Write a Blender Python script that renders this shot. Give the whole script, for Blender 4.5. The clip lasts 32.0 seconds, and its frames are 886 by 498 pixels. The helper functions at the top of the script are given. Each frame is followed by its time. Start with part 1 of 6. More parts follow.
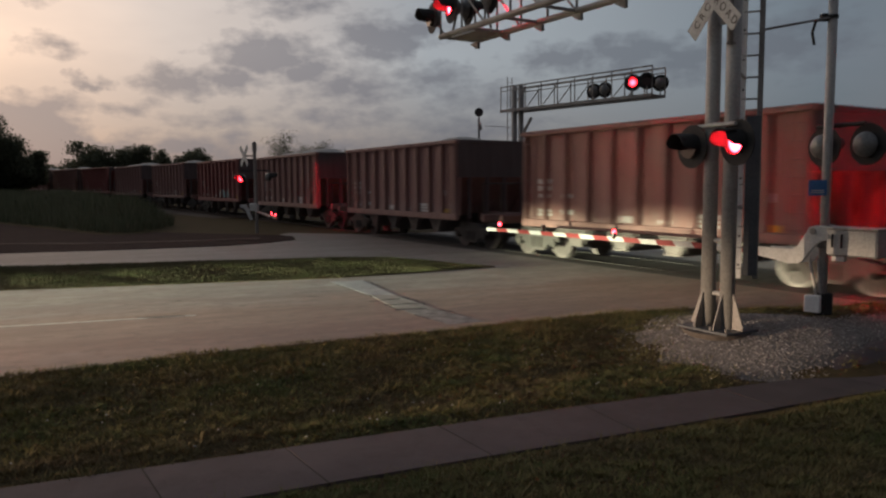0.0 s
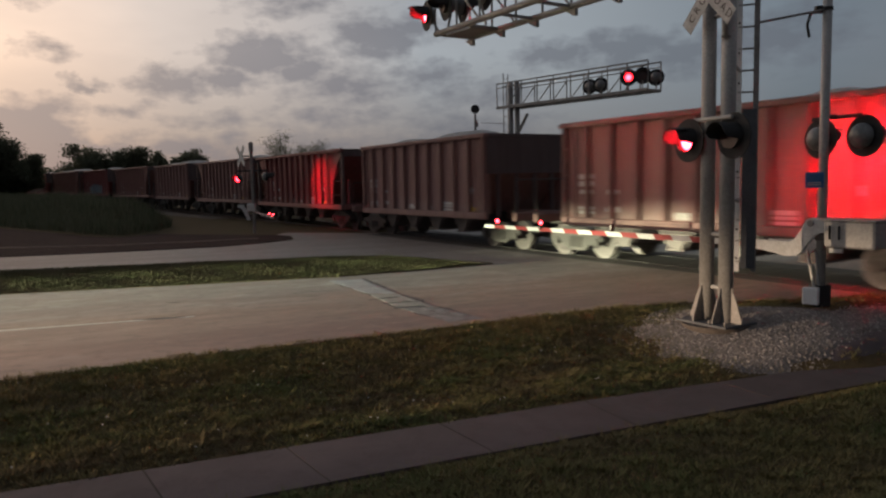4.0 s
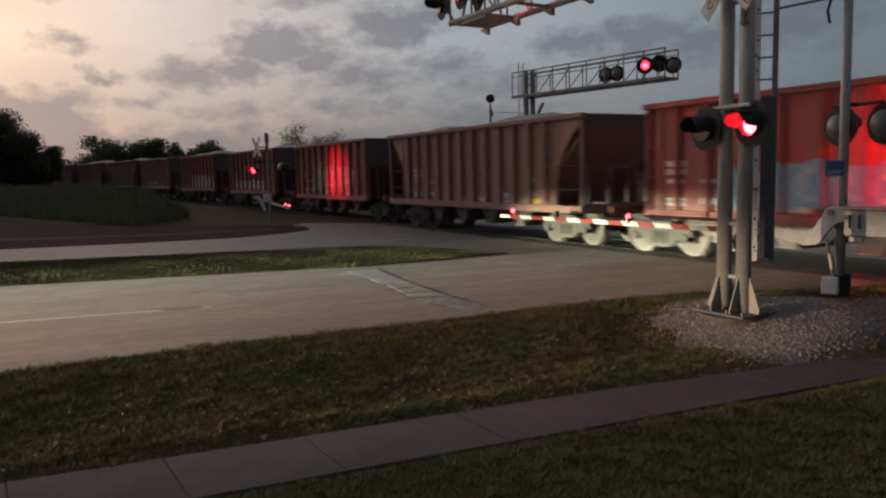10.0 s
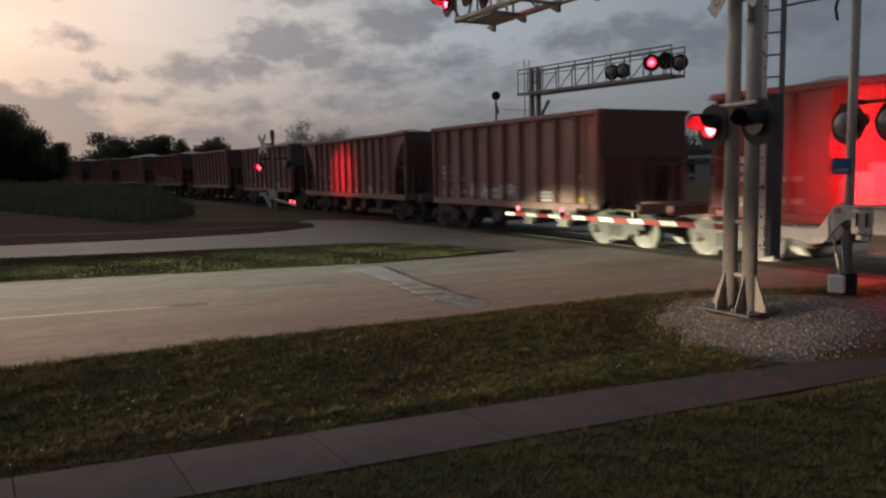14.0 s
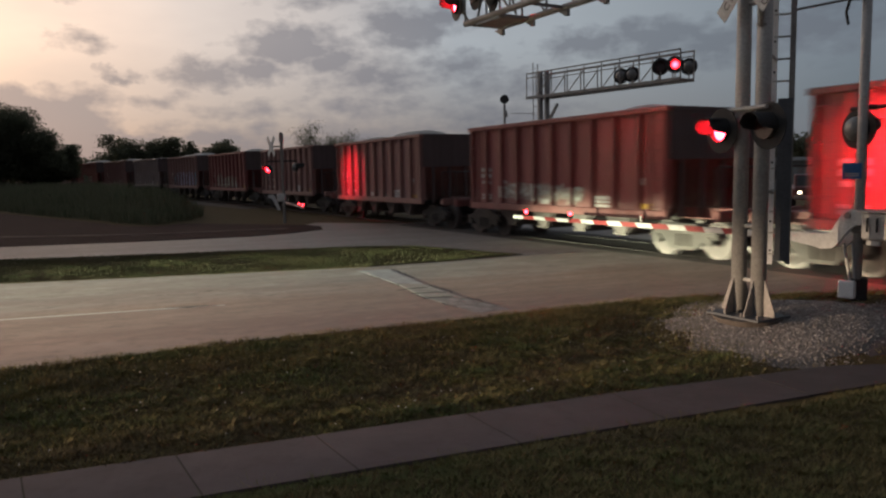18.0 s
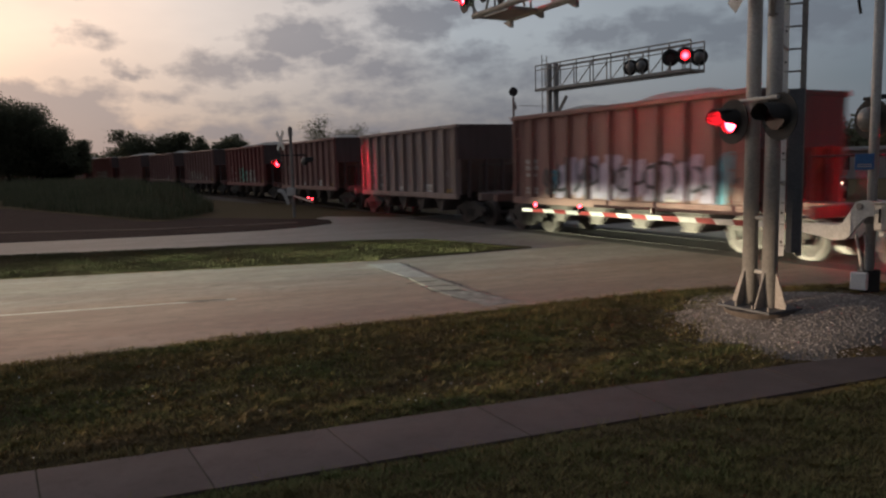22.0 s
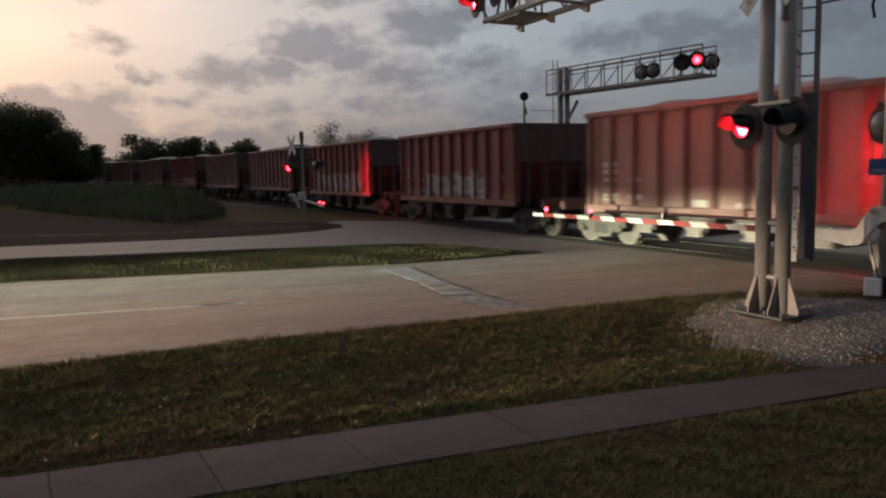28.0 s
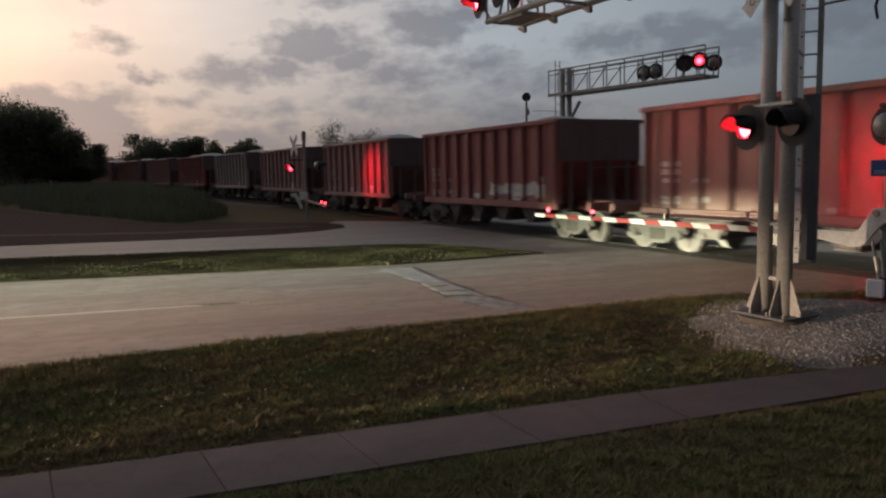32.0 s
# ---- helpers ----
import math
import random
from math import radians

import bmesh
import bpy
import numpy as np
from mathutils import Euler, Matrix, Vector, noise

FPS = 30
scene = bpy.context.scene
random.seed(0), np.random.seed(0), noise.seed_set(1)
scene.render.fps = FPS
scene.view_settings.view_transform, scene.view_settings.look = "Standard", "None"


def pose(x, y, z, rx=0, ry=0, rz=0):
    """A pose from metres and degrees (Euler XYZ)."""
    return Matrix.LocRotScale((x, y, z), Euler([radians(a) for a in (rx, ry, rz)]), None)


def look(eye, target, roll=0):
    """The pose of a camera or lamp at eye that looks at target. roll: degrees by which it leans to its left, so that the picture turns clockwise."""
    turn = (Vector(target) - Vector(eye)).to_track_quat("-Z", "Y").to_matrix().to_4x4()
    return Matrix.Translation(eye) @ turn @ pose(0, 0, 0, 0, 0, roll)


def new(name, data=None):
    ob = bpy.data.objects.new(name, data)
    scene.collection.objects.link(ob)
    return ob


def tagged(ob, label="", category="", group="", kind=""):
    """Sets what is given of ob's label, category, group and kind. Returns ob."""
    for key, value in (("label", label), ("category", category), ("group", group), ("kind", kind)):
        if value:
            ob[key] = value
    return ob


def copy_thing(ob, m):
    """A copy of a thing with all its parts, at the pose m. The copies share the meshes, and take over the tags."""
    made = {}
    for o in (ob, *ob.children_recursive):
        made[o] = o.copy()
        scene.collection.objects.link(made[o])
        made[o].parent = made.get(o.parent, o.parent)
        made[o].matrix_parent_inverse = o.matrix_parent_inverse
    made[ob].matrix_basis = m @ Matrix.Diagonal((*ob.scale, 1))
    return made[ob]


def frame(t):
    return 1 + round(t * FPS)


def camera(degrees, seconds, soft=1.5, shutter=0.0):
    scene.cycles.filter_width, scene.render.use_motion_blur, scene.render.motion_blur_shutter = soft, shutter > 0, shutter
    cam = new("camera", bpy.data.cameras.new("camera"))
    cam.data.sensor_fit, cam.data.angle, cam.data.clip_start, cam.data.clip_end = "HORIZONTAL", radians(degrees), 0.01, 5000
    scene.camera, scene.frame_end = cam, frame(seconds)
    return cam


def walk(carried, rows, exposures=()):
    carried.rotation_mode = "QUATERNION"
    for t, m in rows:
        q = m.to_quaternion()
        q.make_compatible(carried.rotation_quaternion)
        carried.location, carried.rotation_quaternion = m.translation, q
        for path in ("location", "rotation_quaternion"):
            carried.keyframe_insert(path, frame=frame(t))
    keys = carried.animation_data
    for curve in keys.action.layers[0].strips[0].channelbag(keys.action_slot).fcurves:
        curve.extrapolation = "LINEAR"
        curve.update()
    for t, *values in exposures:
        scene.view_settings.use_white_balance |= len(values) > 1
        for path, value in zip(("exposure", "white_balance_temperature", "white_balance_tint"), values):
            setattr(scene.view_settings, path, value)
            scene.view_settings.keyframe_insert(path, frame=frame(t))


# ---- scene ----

EYE = (0.0, 0.0, 2.10)
# seconds, turn, tilt and lean in degrees, as the phone sways in the grip
PATH = [
    (0, 0.000, -5.267, 0.500), (0.5, -0.070, -5.429, 0.653), (1, 0.002, -5.367, 0.955), (1.5, 0.194, -5.206, 1.133),
    (2, 0.077, -5.042, 1.230), (2.5, -0.161, -5.104, 1.258), (3, -0.157, -5.234, 1.367), (3.5, -0.187, -5.352, 1.327),
    (5.5, 0.079, -5.752, 1.331), (6, 0.085, -5.791, 1.358), (6.5, 0.109, -5.745, 1.322), (7, 0.249, -5.716, 1.309),
    (7.5, 0.456, -5.803, 1.394), (8, 0.594, -5.950, 1.554), (8.5, 0.632, -6.066, 1.569), (9, 0.716, -6.280, 1.511),
    (9.5, 0.855, -6.381, 1.553), (10, 1.099, -6.217, 1.585), (10.5, 1.260, -6.141, 1.541), (11, 1.262, -6.154, 1.456),
    (11.5, 1.274, -6.219, 1.414), (12, 1.287, -6.321, 1.353), (12.5, 1.365, -6.376, 1.423), (13, 1.484, -6.372, 1.424),
    (13.5, 1.503, -6.354, 1.374), (14, 1.518, -6.422, 1.462), (14.5, 1.644, -6.485, 1.393), (16.5, 1.966, -5.682, 1.217),
    (17, 1.915, -5.828, 1.203), (17.5, 1.992, -6.069, 1.270), (18, 2.130, -6.158, 1.241), (18.5, 2.180, -6.138, 1.309),
    (19, 2.223, -6.122, 1.381), (19.5, 2.298, -6.140, 1.444), (20, 2.495, -6.257, 1.541), (20.5, 2.656, -6.488, 1.570),
    (21, 2.762, -6.587, 1.562), (21.5, 2.846, -6.609, 1.490), (22, 2.890, -6.673, 1.593), (22.5, 2.923, -6.788, 1.508),
    (23, 2.785, -6.880, 1.413), (23.5, 2.651, -6.893, 1.294), (24, 2.666, -6.946, 1.278), (24.5, 2.790, -7.079, 1.430),
    (25, 2.928, -7.111, 1.510), (25.5, 3.060, -7.028, 1.496), (27.5, 3.591, -6.501, 1.602), (28, 3.707, -6.298, 1.524),
    (28.5, 3.712, -6.182, 1.577), (29, 3.565, -6.290, 1.555), (29.5, 3.530, -6.469, 1.507), (30, 3.611, -6.517, 1.391),
    (30.5, 3.652, -6.410, 1.355), (31, 3.679, -6.351, 1.340), (31.5, 3.778, -6.292, 1.357), (32, 3.852, -6.265, 1.398),
]


def aim(turn, tilt, lean):
    return pose(*EYE) @ pose(0, 0, 0, 0, 0, turn) @ pose(0, 0, 0, 90 + tilt) @ pose(0, 0, 0, 0, 0, -lean)


cam = camera(62.97, 32.0, soft=2.3, shutter=0.5)
walk(cam, [(t, aim(a, b, c)) for t, a, b, c in PATH], exposures=[(0.0, 0.0, 6600, 13.2), (5.0, 0.03, 6600, 13.2), (12.0, 0.06, 6580, 13.2), (20.0, 0.13, 6550, 13.2), (32.0, 0.14, 6520, 13.2)])

# the plan: TRACK is the heading of the railway, its centre line 14.0 m from the eye
TRACK = -58.33
U = Vector((math.cos(radians(TRACK)), math.sin(radians(TRACK)), 0))
N = Vector((-U.y, U.x, 0))
SPEED, PITCH = 12.17, 11.73
TRACK_OFF = 14.0
ROAD = Vector((0.935, 0.355, 0)).normalized()
CROSS = Vector((-ROAD.y, ROAD.x, 0))


RADIUS, STRAIGHT = 357.0, -30.0


def bend(s):
    """The centre of the track at s and its heading: straight over the crossing, a wide curve and a slight climb beyond."""
    climb = 0.0072 * max(0.0, -s - 26.0)
    if s > STRAIGHT:
        p, turn = U * s + N * TRACK_OFF, 0.0
    else:
        turn = (STRAIGHT - s) / RADIUS
        p = U * (STRAIGHT - RADIUS * math.sin(turn)) + N * (TRACK_OFF - RADIUS * (1 - math.cos(turn)))
    return Vector((p.x, p.y, climb)), radians(TRACK) + turn


def on_track(s, side=0.0, z=0.0):
    q, turn = bend(s)
    p = q + Vector((-math.sin(turn), math.cos(turn), 0)) * side
    return Vector((p.x, p.y, z + q.z))


def on_rail(s, z=0.0):
    """The pose of what stands on the track at s and heads along it."""
    q, turn = bend(s)
    return Matrix.Translation((q.x, q.y, q.z + z)) @ pose(0, 0, 0, 0, 0, math.degrees(turn))


# ---- light ----
SUN_TURN = radians(-44)
world = bpy.data.worlds.new("dusk_sky")
scene.world = world
world.use_nodes = True
wt = world.node_tree
wt.nodes.clear()


def wmath(op, a, b=None, clamp=False):
    n = wt.nodes.new("ShaderNodeMath")
    n.operation, n.use_clamp = op, clamp
    for i, v in enumerate((a, b)):
        if v is None:
            continue
        if isinstance(v, (int, float)):
            n.inputs[i].default_value = v
        else:
            wt.links.new(v, n.inputs[i])
    return n.outputs[0]


def wmix(f, a, b, blend="MIX"):
    n = wt.nodes.new("ShaderNodeMix")
    n.data_type, n.blend_type, n.clamp_factor = "RGBA", blend, True
    for slot, v in (("Factor_Float", f), ("A_Color", a), ("B_Color", b)):
        s = next(i for i in n.inputs if i.identifier == slot)
        if isinstance(v, (int, float)):
            s.default_value = v
        elif isinstance(v, tuple):
            s.default_value = (*v, 1)
        else:
            wt.links.new(v, s)
    return next(o for o in n.outputs if o.identifier == "Result_Color")


def wramp(x, stops):
    n = wt.nodes.new("ShaderNodeValToRGB")
    el = n.color_ramp.elements
    while len(el) < len(stops):
        el.new(0.5)
    for e, (p, c) in zip(el, stops):
        e.position, e.color = p, (*c, 1)
    wt.links.new(x, n.inputs[0])
    return n.outputs[0]


coord = wt.nodes.new("ShaderNodeTexCoord").outputs["Generated"]
sep = wt.nodes.new("ShaderNodeSeparateXYZ")
wt.links.new(coord, sep.inputs[0])
sx, sy, sz = sep.outputs
nish = wt.nodes.new("ShaderNodeTexSky")
nish.sky_type, nish.sun_disc = "NISHITA", False
nish.sun_elevation, nish.sun_rotation = radians(2.0), SUN_TURN
# how near to the place of the sunset a direction lies, 1 in it
glow = wmath("ADD", wmath("MULTIPLY", sx, math.sin(SUN_TURN)), wmath("MULTIPLY", sy, math.cos(SUN_TURN)))
up = wmath("MAXIMUM", sz, 0.0)
low = wramp(wmath("ADD", wmath("MULTIPLY", glow, 0.5), 0.5), [
    (0.0, (0.050, 0.047, 0.058)), (0.5, (0.134, 0.134, 0.146)), (0.66, (0.092, 0.116, 0.142)),
    (0.86, (0.122, 0.122, 0.134)), (0.95, (0.205, 0.182, 0.176)), (1.0, (0.40, 0.32, 0.275))])
high = wramp(wmath("ADD", wmath("MULTIPLY", glow, 0.5), 0.5), [
    (0.0, (0.055, 0.056, 0.068)), (0.5, (0.122, 0.134, 0.154)), (0.66, (0.102, 0.137, 0.168)), (0.86, (0.295, 0.335, 0.365)), (0.95, (0.60, 0.53, 0.475)), (1.0, (1.0, 0.72, 0.52))])
clear = wmix(wmath("MULTIPLY", wmath("SUBTRACT", up, 0.03), 7.0, True), low, high)
clear = wmix(0.012, clear, nish.outputs[0])
# broken cloud, spread on a flat layer overhead
flat = wt.nodes.new("ShaderNodeCombineXYZ")
den = wmath("ADD", up, 0.22)
wt.links.new(wmath("DIVIDE", sx, den), flat.inputs[0])
wt.links.new(wmath("DIVIDE", sy, den), flat.inputs[1])


def wnoise(scale, detail, rough, offset):
    m = wt.nodes.new("ShaderNodeMapping")
    m.inputs["Location"].default_value = offset
    m.inputs["Scale"].default_value = (1.0, 1.0, 1.0)
    wt.links.new(flat.outputs[0], m.inputs[0])
    n = wt.nodes.new("ShaderNodeTexNoise")
    n.inputs["Scale"].default_value, n.inputs["Detail"].default_value, n.inputs["Roughness"].default_value = scale, detail, rough
    wt.links.new(m.outputs[0], n.inputs["Vector"])
    return n.outputs["Fac"]


veil = wramp(wnoise(0.8, 5, 0.6, (7.3, 4.2, 0)), [(0.35, (0, 0, 0)), (0.75, (1, 1, 1))])
fade = wmath("MULTIPLY", wmath("SUBTRACT", up, 0.02), 14.0, True)
# the drifting puffs: bearing, height, half width and half height in degrees, and weight
PUFFS = [(-19.6, 7.5, 3.2, 1.3, 0.9), (-16.2, 7.8, 2.8, 1.2, 0.9), (-13.2, 9.6, 4.4, 1.7, 1.0), (-10.2, 8.8, 3.0, 1.3, 0.9), (-4.6, 10.9, 3.6, 1.7, 1.0), (-1.6, 11.6, 2.6, 1.3, 0.7),
         (-7.0, 7.4, 5.0, 1.5, 0.75), (-11.6, 13.3, 4.5, 1.2, 0.6), (9.0, 9.3, 3.6, 1.2, 0.9), (14.0, 9.4, 5.0, 1.5, 0.95), (18.5, 8.6, 4.5, 1.6, 0.9), (24, 9.5, 6, 2.2, 0.8),
         (-25.6, 7.2, 1.8, 0.5, 0.8), (-27.5, 9.4, 1.9, 0.9, 0.6), (-22.8, 5.4, 2.4, 0.8, 0.6), (-33, 3.6, 6.5, 2.3, 2.4), (-28.2, 2.2, 5.0, 1.3, 2.0), (-0.5, 8.0, 4.0, 1.2, 0.65),
         (3.5, 6.6, 5.0, 1.3, 0.6), (-20, 2.4, 9, 1.5, 0.7), (-9, 2.8, 8, 1.4, 0.6), (-29.0, 5.2, 3.2, 1.3, 0.8), (2, 4.0, 7, 1.5, 0.6), (-8.0, 5.0, 7.0, 1.1, 0.55), (-17.0, 4.6, 5.0, 0.9, 0.5), (-30, 12.5, 2.5, 0.6, 0.5)]
aim_v = wt.nodes.new("ShaderNodeCombineXYZ")
wt.links.new(wmath("MULTIPLY", wmath("ARCTAN2", sx, sy), 57.2958), aim_v.inputs[0])
wt.links.new(wmath("MULTIPLY", wmath("ARCSINE", sz), 57.2958), aim_v.inputs[1])
warp = wt.nodes.new("ShaderNodeTexNoise")
warp.inputs["Scale"].default_value, warp.inputs["Detail"].default_value, warp.inputs["Roughness"].default_value = 0.42, 5, 0.6
wt.links.new(aim_v.outputs[0], warp.inputs["Vector"])


def wvec(op, a, b):
    n = wt.nodes.new("ShaderNodeVectorMath")
    n.operation = op
    for i, v in enumerate((a, b)):
        if isinstance(v, tuple):
            n.inputs[i].default_value = v
        elif v is not None:
            wt.links.new(v, n.inputs[i])
    return n.outputs["Value"] if op == "LENGTH" else n.outputs["Vector"]


bent = wvec("ADD", aim_v.outputs[0], wvec("MULTIPLY", wvec("SUBTRACT", warp.outputs["Color"], (0.5, 0.5, 0.5)), (5.0, 2.6, 0.0)))
heap = None
for az_, el_, wa, we, wt_ in PUFFS:
    far_ = wvec("LENGTH", wvec("MULTIPLY", wvec("SUBTRACT", bent, (az_, el_, 0.0)), (1 / wa, 1 / we, 0.0)), None)
    one = wmath("MULTIPLY", wmath("SUBTRACT", 1.35, far_), wt_)
    heap = one if heap is None else wmath("MAXIMUM", heap, one)
fine = wt.nodes.new("ShaderNodeTexNoise")
fine.inputs["Scale"].default_value, fine.inputs["Detail"].default_value, fine.inputs["Roughness"].default_value = 0.9, 4, 0.52
wt.links.new(wvec("MULTIPLY", aim_v.outputs[0], (0.6, 1.3, 1.0)), fine.inputs["Vector"])
puffs = wramp(wmath("ADD", heap, wmath("MULTIPLY", wmath("SUBTRACT", fine.outputs["Fac"], 0.5), 1.5)), [(0.12, (0, 0, 0)), (0.85, (1, 1, 1))])
cloud_colour = wramp(wmath("ADD", wmath("MULTIPLY", glow, 0.5), 0.5), [
    (0.0, (0.06, 0.065, 0.085)), (0.75, (0.102, 0.118, 0.140)), (0.86, (0.118, 0.126, 0.146)), (0.93, (0.156, 0.156, 0.174)), (0.97, (0.215, 0.192, 0.19)), (1.0, (0.30, 0.24, 0.22))])
veil_colour = wramp(wmath("ADD", wmath("MULTIPLY", glow, 0.5), 0.5), [
    (0.0, (0.09, 0.10, 0.12)), (0.5, (0.12, 0.13, 0.15)), (0.7, (0.180, 0.200, 0.228)), (0.88, (0.190, 0.190, 0.202)), (1.0, (0.46, 0.385, 0.335))])
sky = wmix(wmath("MULTIPLY", wmath("MULTIPLY", veil, fade), 0.45), clear, veil_colour)
sky = wmix(wmath("MULTIPLY", puffs, 0.72), sky, cloud_colour)
back = wt.nodes.new("ShaderNodeBackground")
back.inputs[1].default_value = 1.24
wt.links.new(sky, back.inputs[0])
wout = wt.nodes.new("ShaderNodeOutputWorld")
wt.links.new(back.outputs[0], wout.inputs[0])

# the afterglow, soft and low
sun = new("sun", bpy.data.lights.new("sun", "SUN"))
sun.data.energy, sun.data.angle, sun.data.color = 0.42, radians(45), (1.0, 0.66, 0.46)
sun.matrix_world = look((0, 0, 0), (-math.sin(SUN_TURN), -math.cos(SUN_TURN), -0.22))

# headlights of two cars that wait on the road, outside the view
for ahead, lane, power, tint, yaw in ((-70.0, -10.7, 1500000, (0.93, 1.0, 0.67), 0.020), (-70.0, -10.7, 1500000, (0.93, 1.0, 0.67), -0.014),
                                      (-26.5, 1.0, 46000, (1.0, 0.66, 0.45), 0.035), (-26.5, 1.0, 44000, (1.0, 0.74, 0.50), -0.048)):
    far_car = ahead < -40
    p = Vector((ahead, lane, 1.32)) + CROSS * (0.6 if yaw > 0 else -0.6)
    lamp = new("headlight", bpy.data.lights.new("headlight", "SPOT"))
    lamp.data.energy, lamp.data.color = power, tint
    lamp.data.spot_size, lamp.data.spot_blend, lamp.data.shadow_soft_size = radians(7.5 if far_car else 14.5), 0.6, 0.07
    lamp.matrix_world = look(p, p + ROAD * 10 + CROSS * 10 * yaw + Vector((0, 0, -0.61 if far_car else -1.17)))

# ---- materials ----


class Mat:
    """A node material with a few helpers to weave its colour."""

    def __init__(self, name, rough=0.6, metal=0.0):
        self.m = bpy.data.materials.new(name)
        self.m.use_nodes = True
        self.t = self.m.node_tree
        self.b = self.t.nodes["Principled BSDF"]
        self.b.inputs["Roughness"].default_value, self.b.inputs["Metallic"].default_value = rough, metal
        self.co = self.t.nodes.new("ShaderNodeTexCoord").outputs["Object"]

    def link(self, a, b):
        self.t.links.new(a, b)

    def noise(self, scale, detail=4, rough=0.6, stretch=(1, 1, 1), world_space=False, turn=0.0):
        src = self.co
        if world_space:
            src = self.t.nodes.new("ShaderNodeNewGeometry").outputs["Position"]
        if turn:
            rt = self.t.nodes.new("ShaderNodeMapping")
            rt.inputs["Rotation"].default_value = (0, 0, radians(turn))
            self.link(src, rt.inputs[0])
            src = rt.outputs[0]
        mp = self.t.nodes.new("ShaderNodeMapping")
        mp.inputs["Scale"].default_value = stretch
        self.link(src, mp.inputs[0])
        n = self.t.nodes.new("ShaderNodeTexNoise")
        n.inputs["Scale"].default_value, n.inputs["Detail"].default_value, n.inputs["Roughness"].default_value = scale, detail, rough
        self.link(mp.outputs[0], n.inputs["Vector"])
        return n.outputs["Fac"]

    def ramp(self, x, stops):
        n = self.t.nodes.new("ShaderNodeValToRGB")
        el = n.color_ramp.elements
        while len(el) < len(stops):
            el.new(0.5)
        for e, (p, c) in zip(el, stops):
            e.position, e.color = p, (*c, 1)
        self.link(x, n.inputs[0])
        return n.outputs[0]

    def mix(self, f, a, b, blend="MIX"):
        n = self.t.nodes.new("ShaderNodeMix")
        n.data_type, n.blend_type = "RGBA", blend
        for slot, v in (("Factor_Float", f), ("A_Color", a), ("B_Color", b)):
            s = next(i for i in n.inputs if i.identifier == slot)
            if isinstance(v, (int, float)):
                s.default_value = v
            elif isinstance(v, tuple):
                s.default_value = (*v, 1)
            else:
                self.link(v, s)
        return next(o for o in n.outputs if o.identifier == "Result_Color")

    def random(self):
        return self.t.nodes.new("ShaderNodeObjectInfo").outputs["Random"]

    def island(self):
        return self.t.nodes.new("ShaderNodeNewGeometry").outputs["Random Per Island"]

    def done(self, colour, bump=None, strength=0.3, distance=0.01):
        if isinstance(colour, tuple):
            self.b.inputs["Base Color"].default_value = (*colour, 1)
        else:
            self.link(colour, self.b.inputs["Base Color"])
        if bump is not None:
            n = self.t.nodes.new("ShaderNodeBump")
            n.inputs["Strength"].default_value, n.inputs["Distance"].default_value = strength, distance
            self.link(bump, n.inputs["Height"])
            self.link(n.outputs[0], self.b.inputs["Normal"])
        return self.m


def two_tone(name, a, b, rough=0.6, metal=0.0, scale=4.0, stretch=(1, 1, 1), fine=40.0, bump=0.2, per_object=0.0):
    w = Mat(name, rough, metal)
    big = w.noise(scale, 5, 0.6, stretch)
    small = w.noise(fine, 3, 0.6)
    col = w.mix(w.ramp(big, [(0.35, (0, 0, 0)), (0.65, (1, 1, 1))]), a, b)
    col = w.mix(0.35, col, w.ramp(small, [(0.3, tuple(x * 0.6 for x in a)), (0.7, tuple(min(1, x * 1.35) for x in b))]))
    if per_object:
        shade = w.ramp(w.random(), [(0.0, (1 - per_object,) * 3), (1.0, (1, 1, 1))])
        col = w.mix(1.0, col, shade, "MULTIPLY")
    return w.done(col, small, bump, 0.004)


def glow_mat(name, colour, strength):
    w = Mat(name, 0.4)
    w.b.inputs["Emission Color"].default_value = (*colour, 1)
    w.b.inputs["Emission Strength"].default_value = strength
    return w.done(colour)


def car_paint(name, base, rust, rust_amount=0.5, dust=0.0):
    """Weathered freight-car paint: streaks run down, dust and rust gather on it."""
    w = Mat(name, 0.62)
    streak = w.noise(1.6, 6, 0.65, (3.0, 3.0, 0.25), False)
    blotch = w.noise(0.9, 5, 0.6, (1, 1, 1), False)
    fine = w.noise(35, 3, 0.6)
    col = w.mix(w.ramp(streak, [(0.38, (0, 0, 0)), (0.7, (1, 1, 1))]), base, tuple(min(1, c * 1.5 + 0.02) for c in base))
    col = w.mix(w.ramp(blotch, [(0.45, (0, 0, 0)), (0.62, (rust_amount,) * 3)]), col, rust)
    col = w.mix(0.25, col, w.ramp(fine, [(0.3, tuple(c * 0.6 for c in base)), (0.7, tuple(min(1, c * 1.6) for c in rust))]))
    # stone dust settles low on the sheets, in ragged patches
    zz = w.t.nodes.new("ShaderNodeSeparateXYZ")
    w.link(w.co, zz.inputs[0])
    low = w.t.nodes.new("ShaderNodeMapRange")
    for k, v in (("From Min", 2.1), ("From Max", 1.0), ("To Min", -0.25), ("To Max", 0.35)):
        low.inputs[k].default_value = v
    w.link(zz.outputs[2], low.inputs["Value"])
    add = w.t.nodes.new("ShaderNodeMath")
    w.link(low.outputs[0], add.inputs[0])
    w.link(w.noise(2.3, 5, 0.65, (1.4, 1.4, 0.7)), add.inputs[1])
    col = w.mix(w.ramp(add.outputs[0], [(0.55, (0, 0, 0)), (0.95, (dust,) * 3)]), col, (0.36, 0.30, 0.27))
    return w.done(col, fine, 0.25, 0.004)


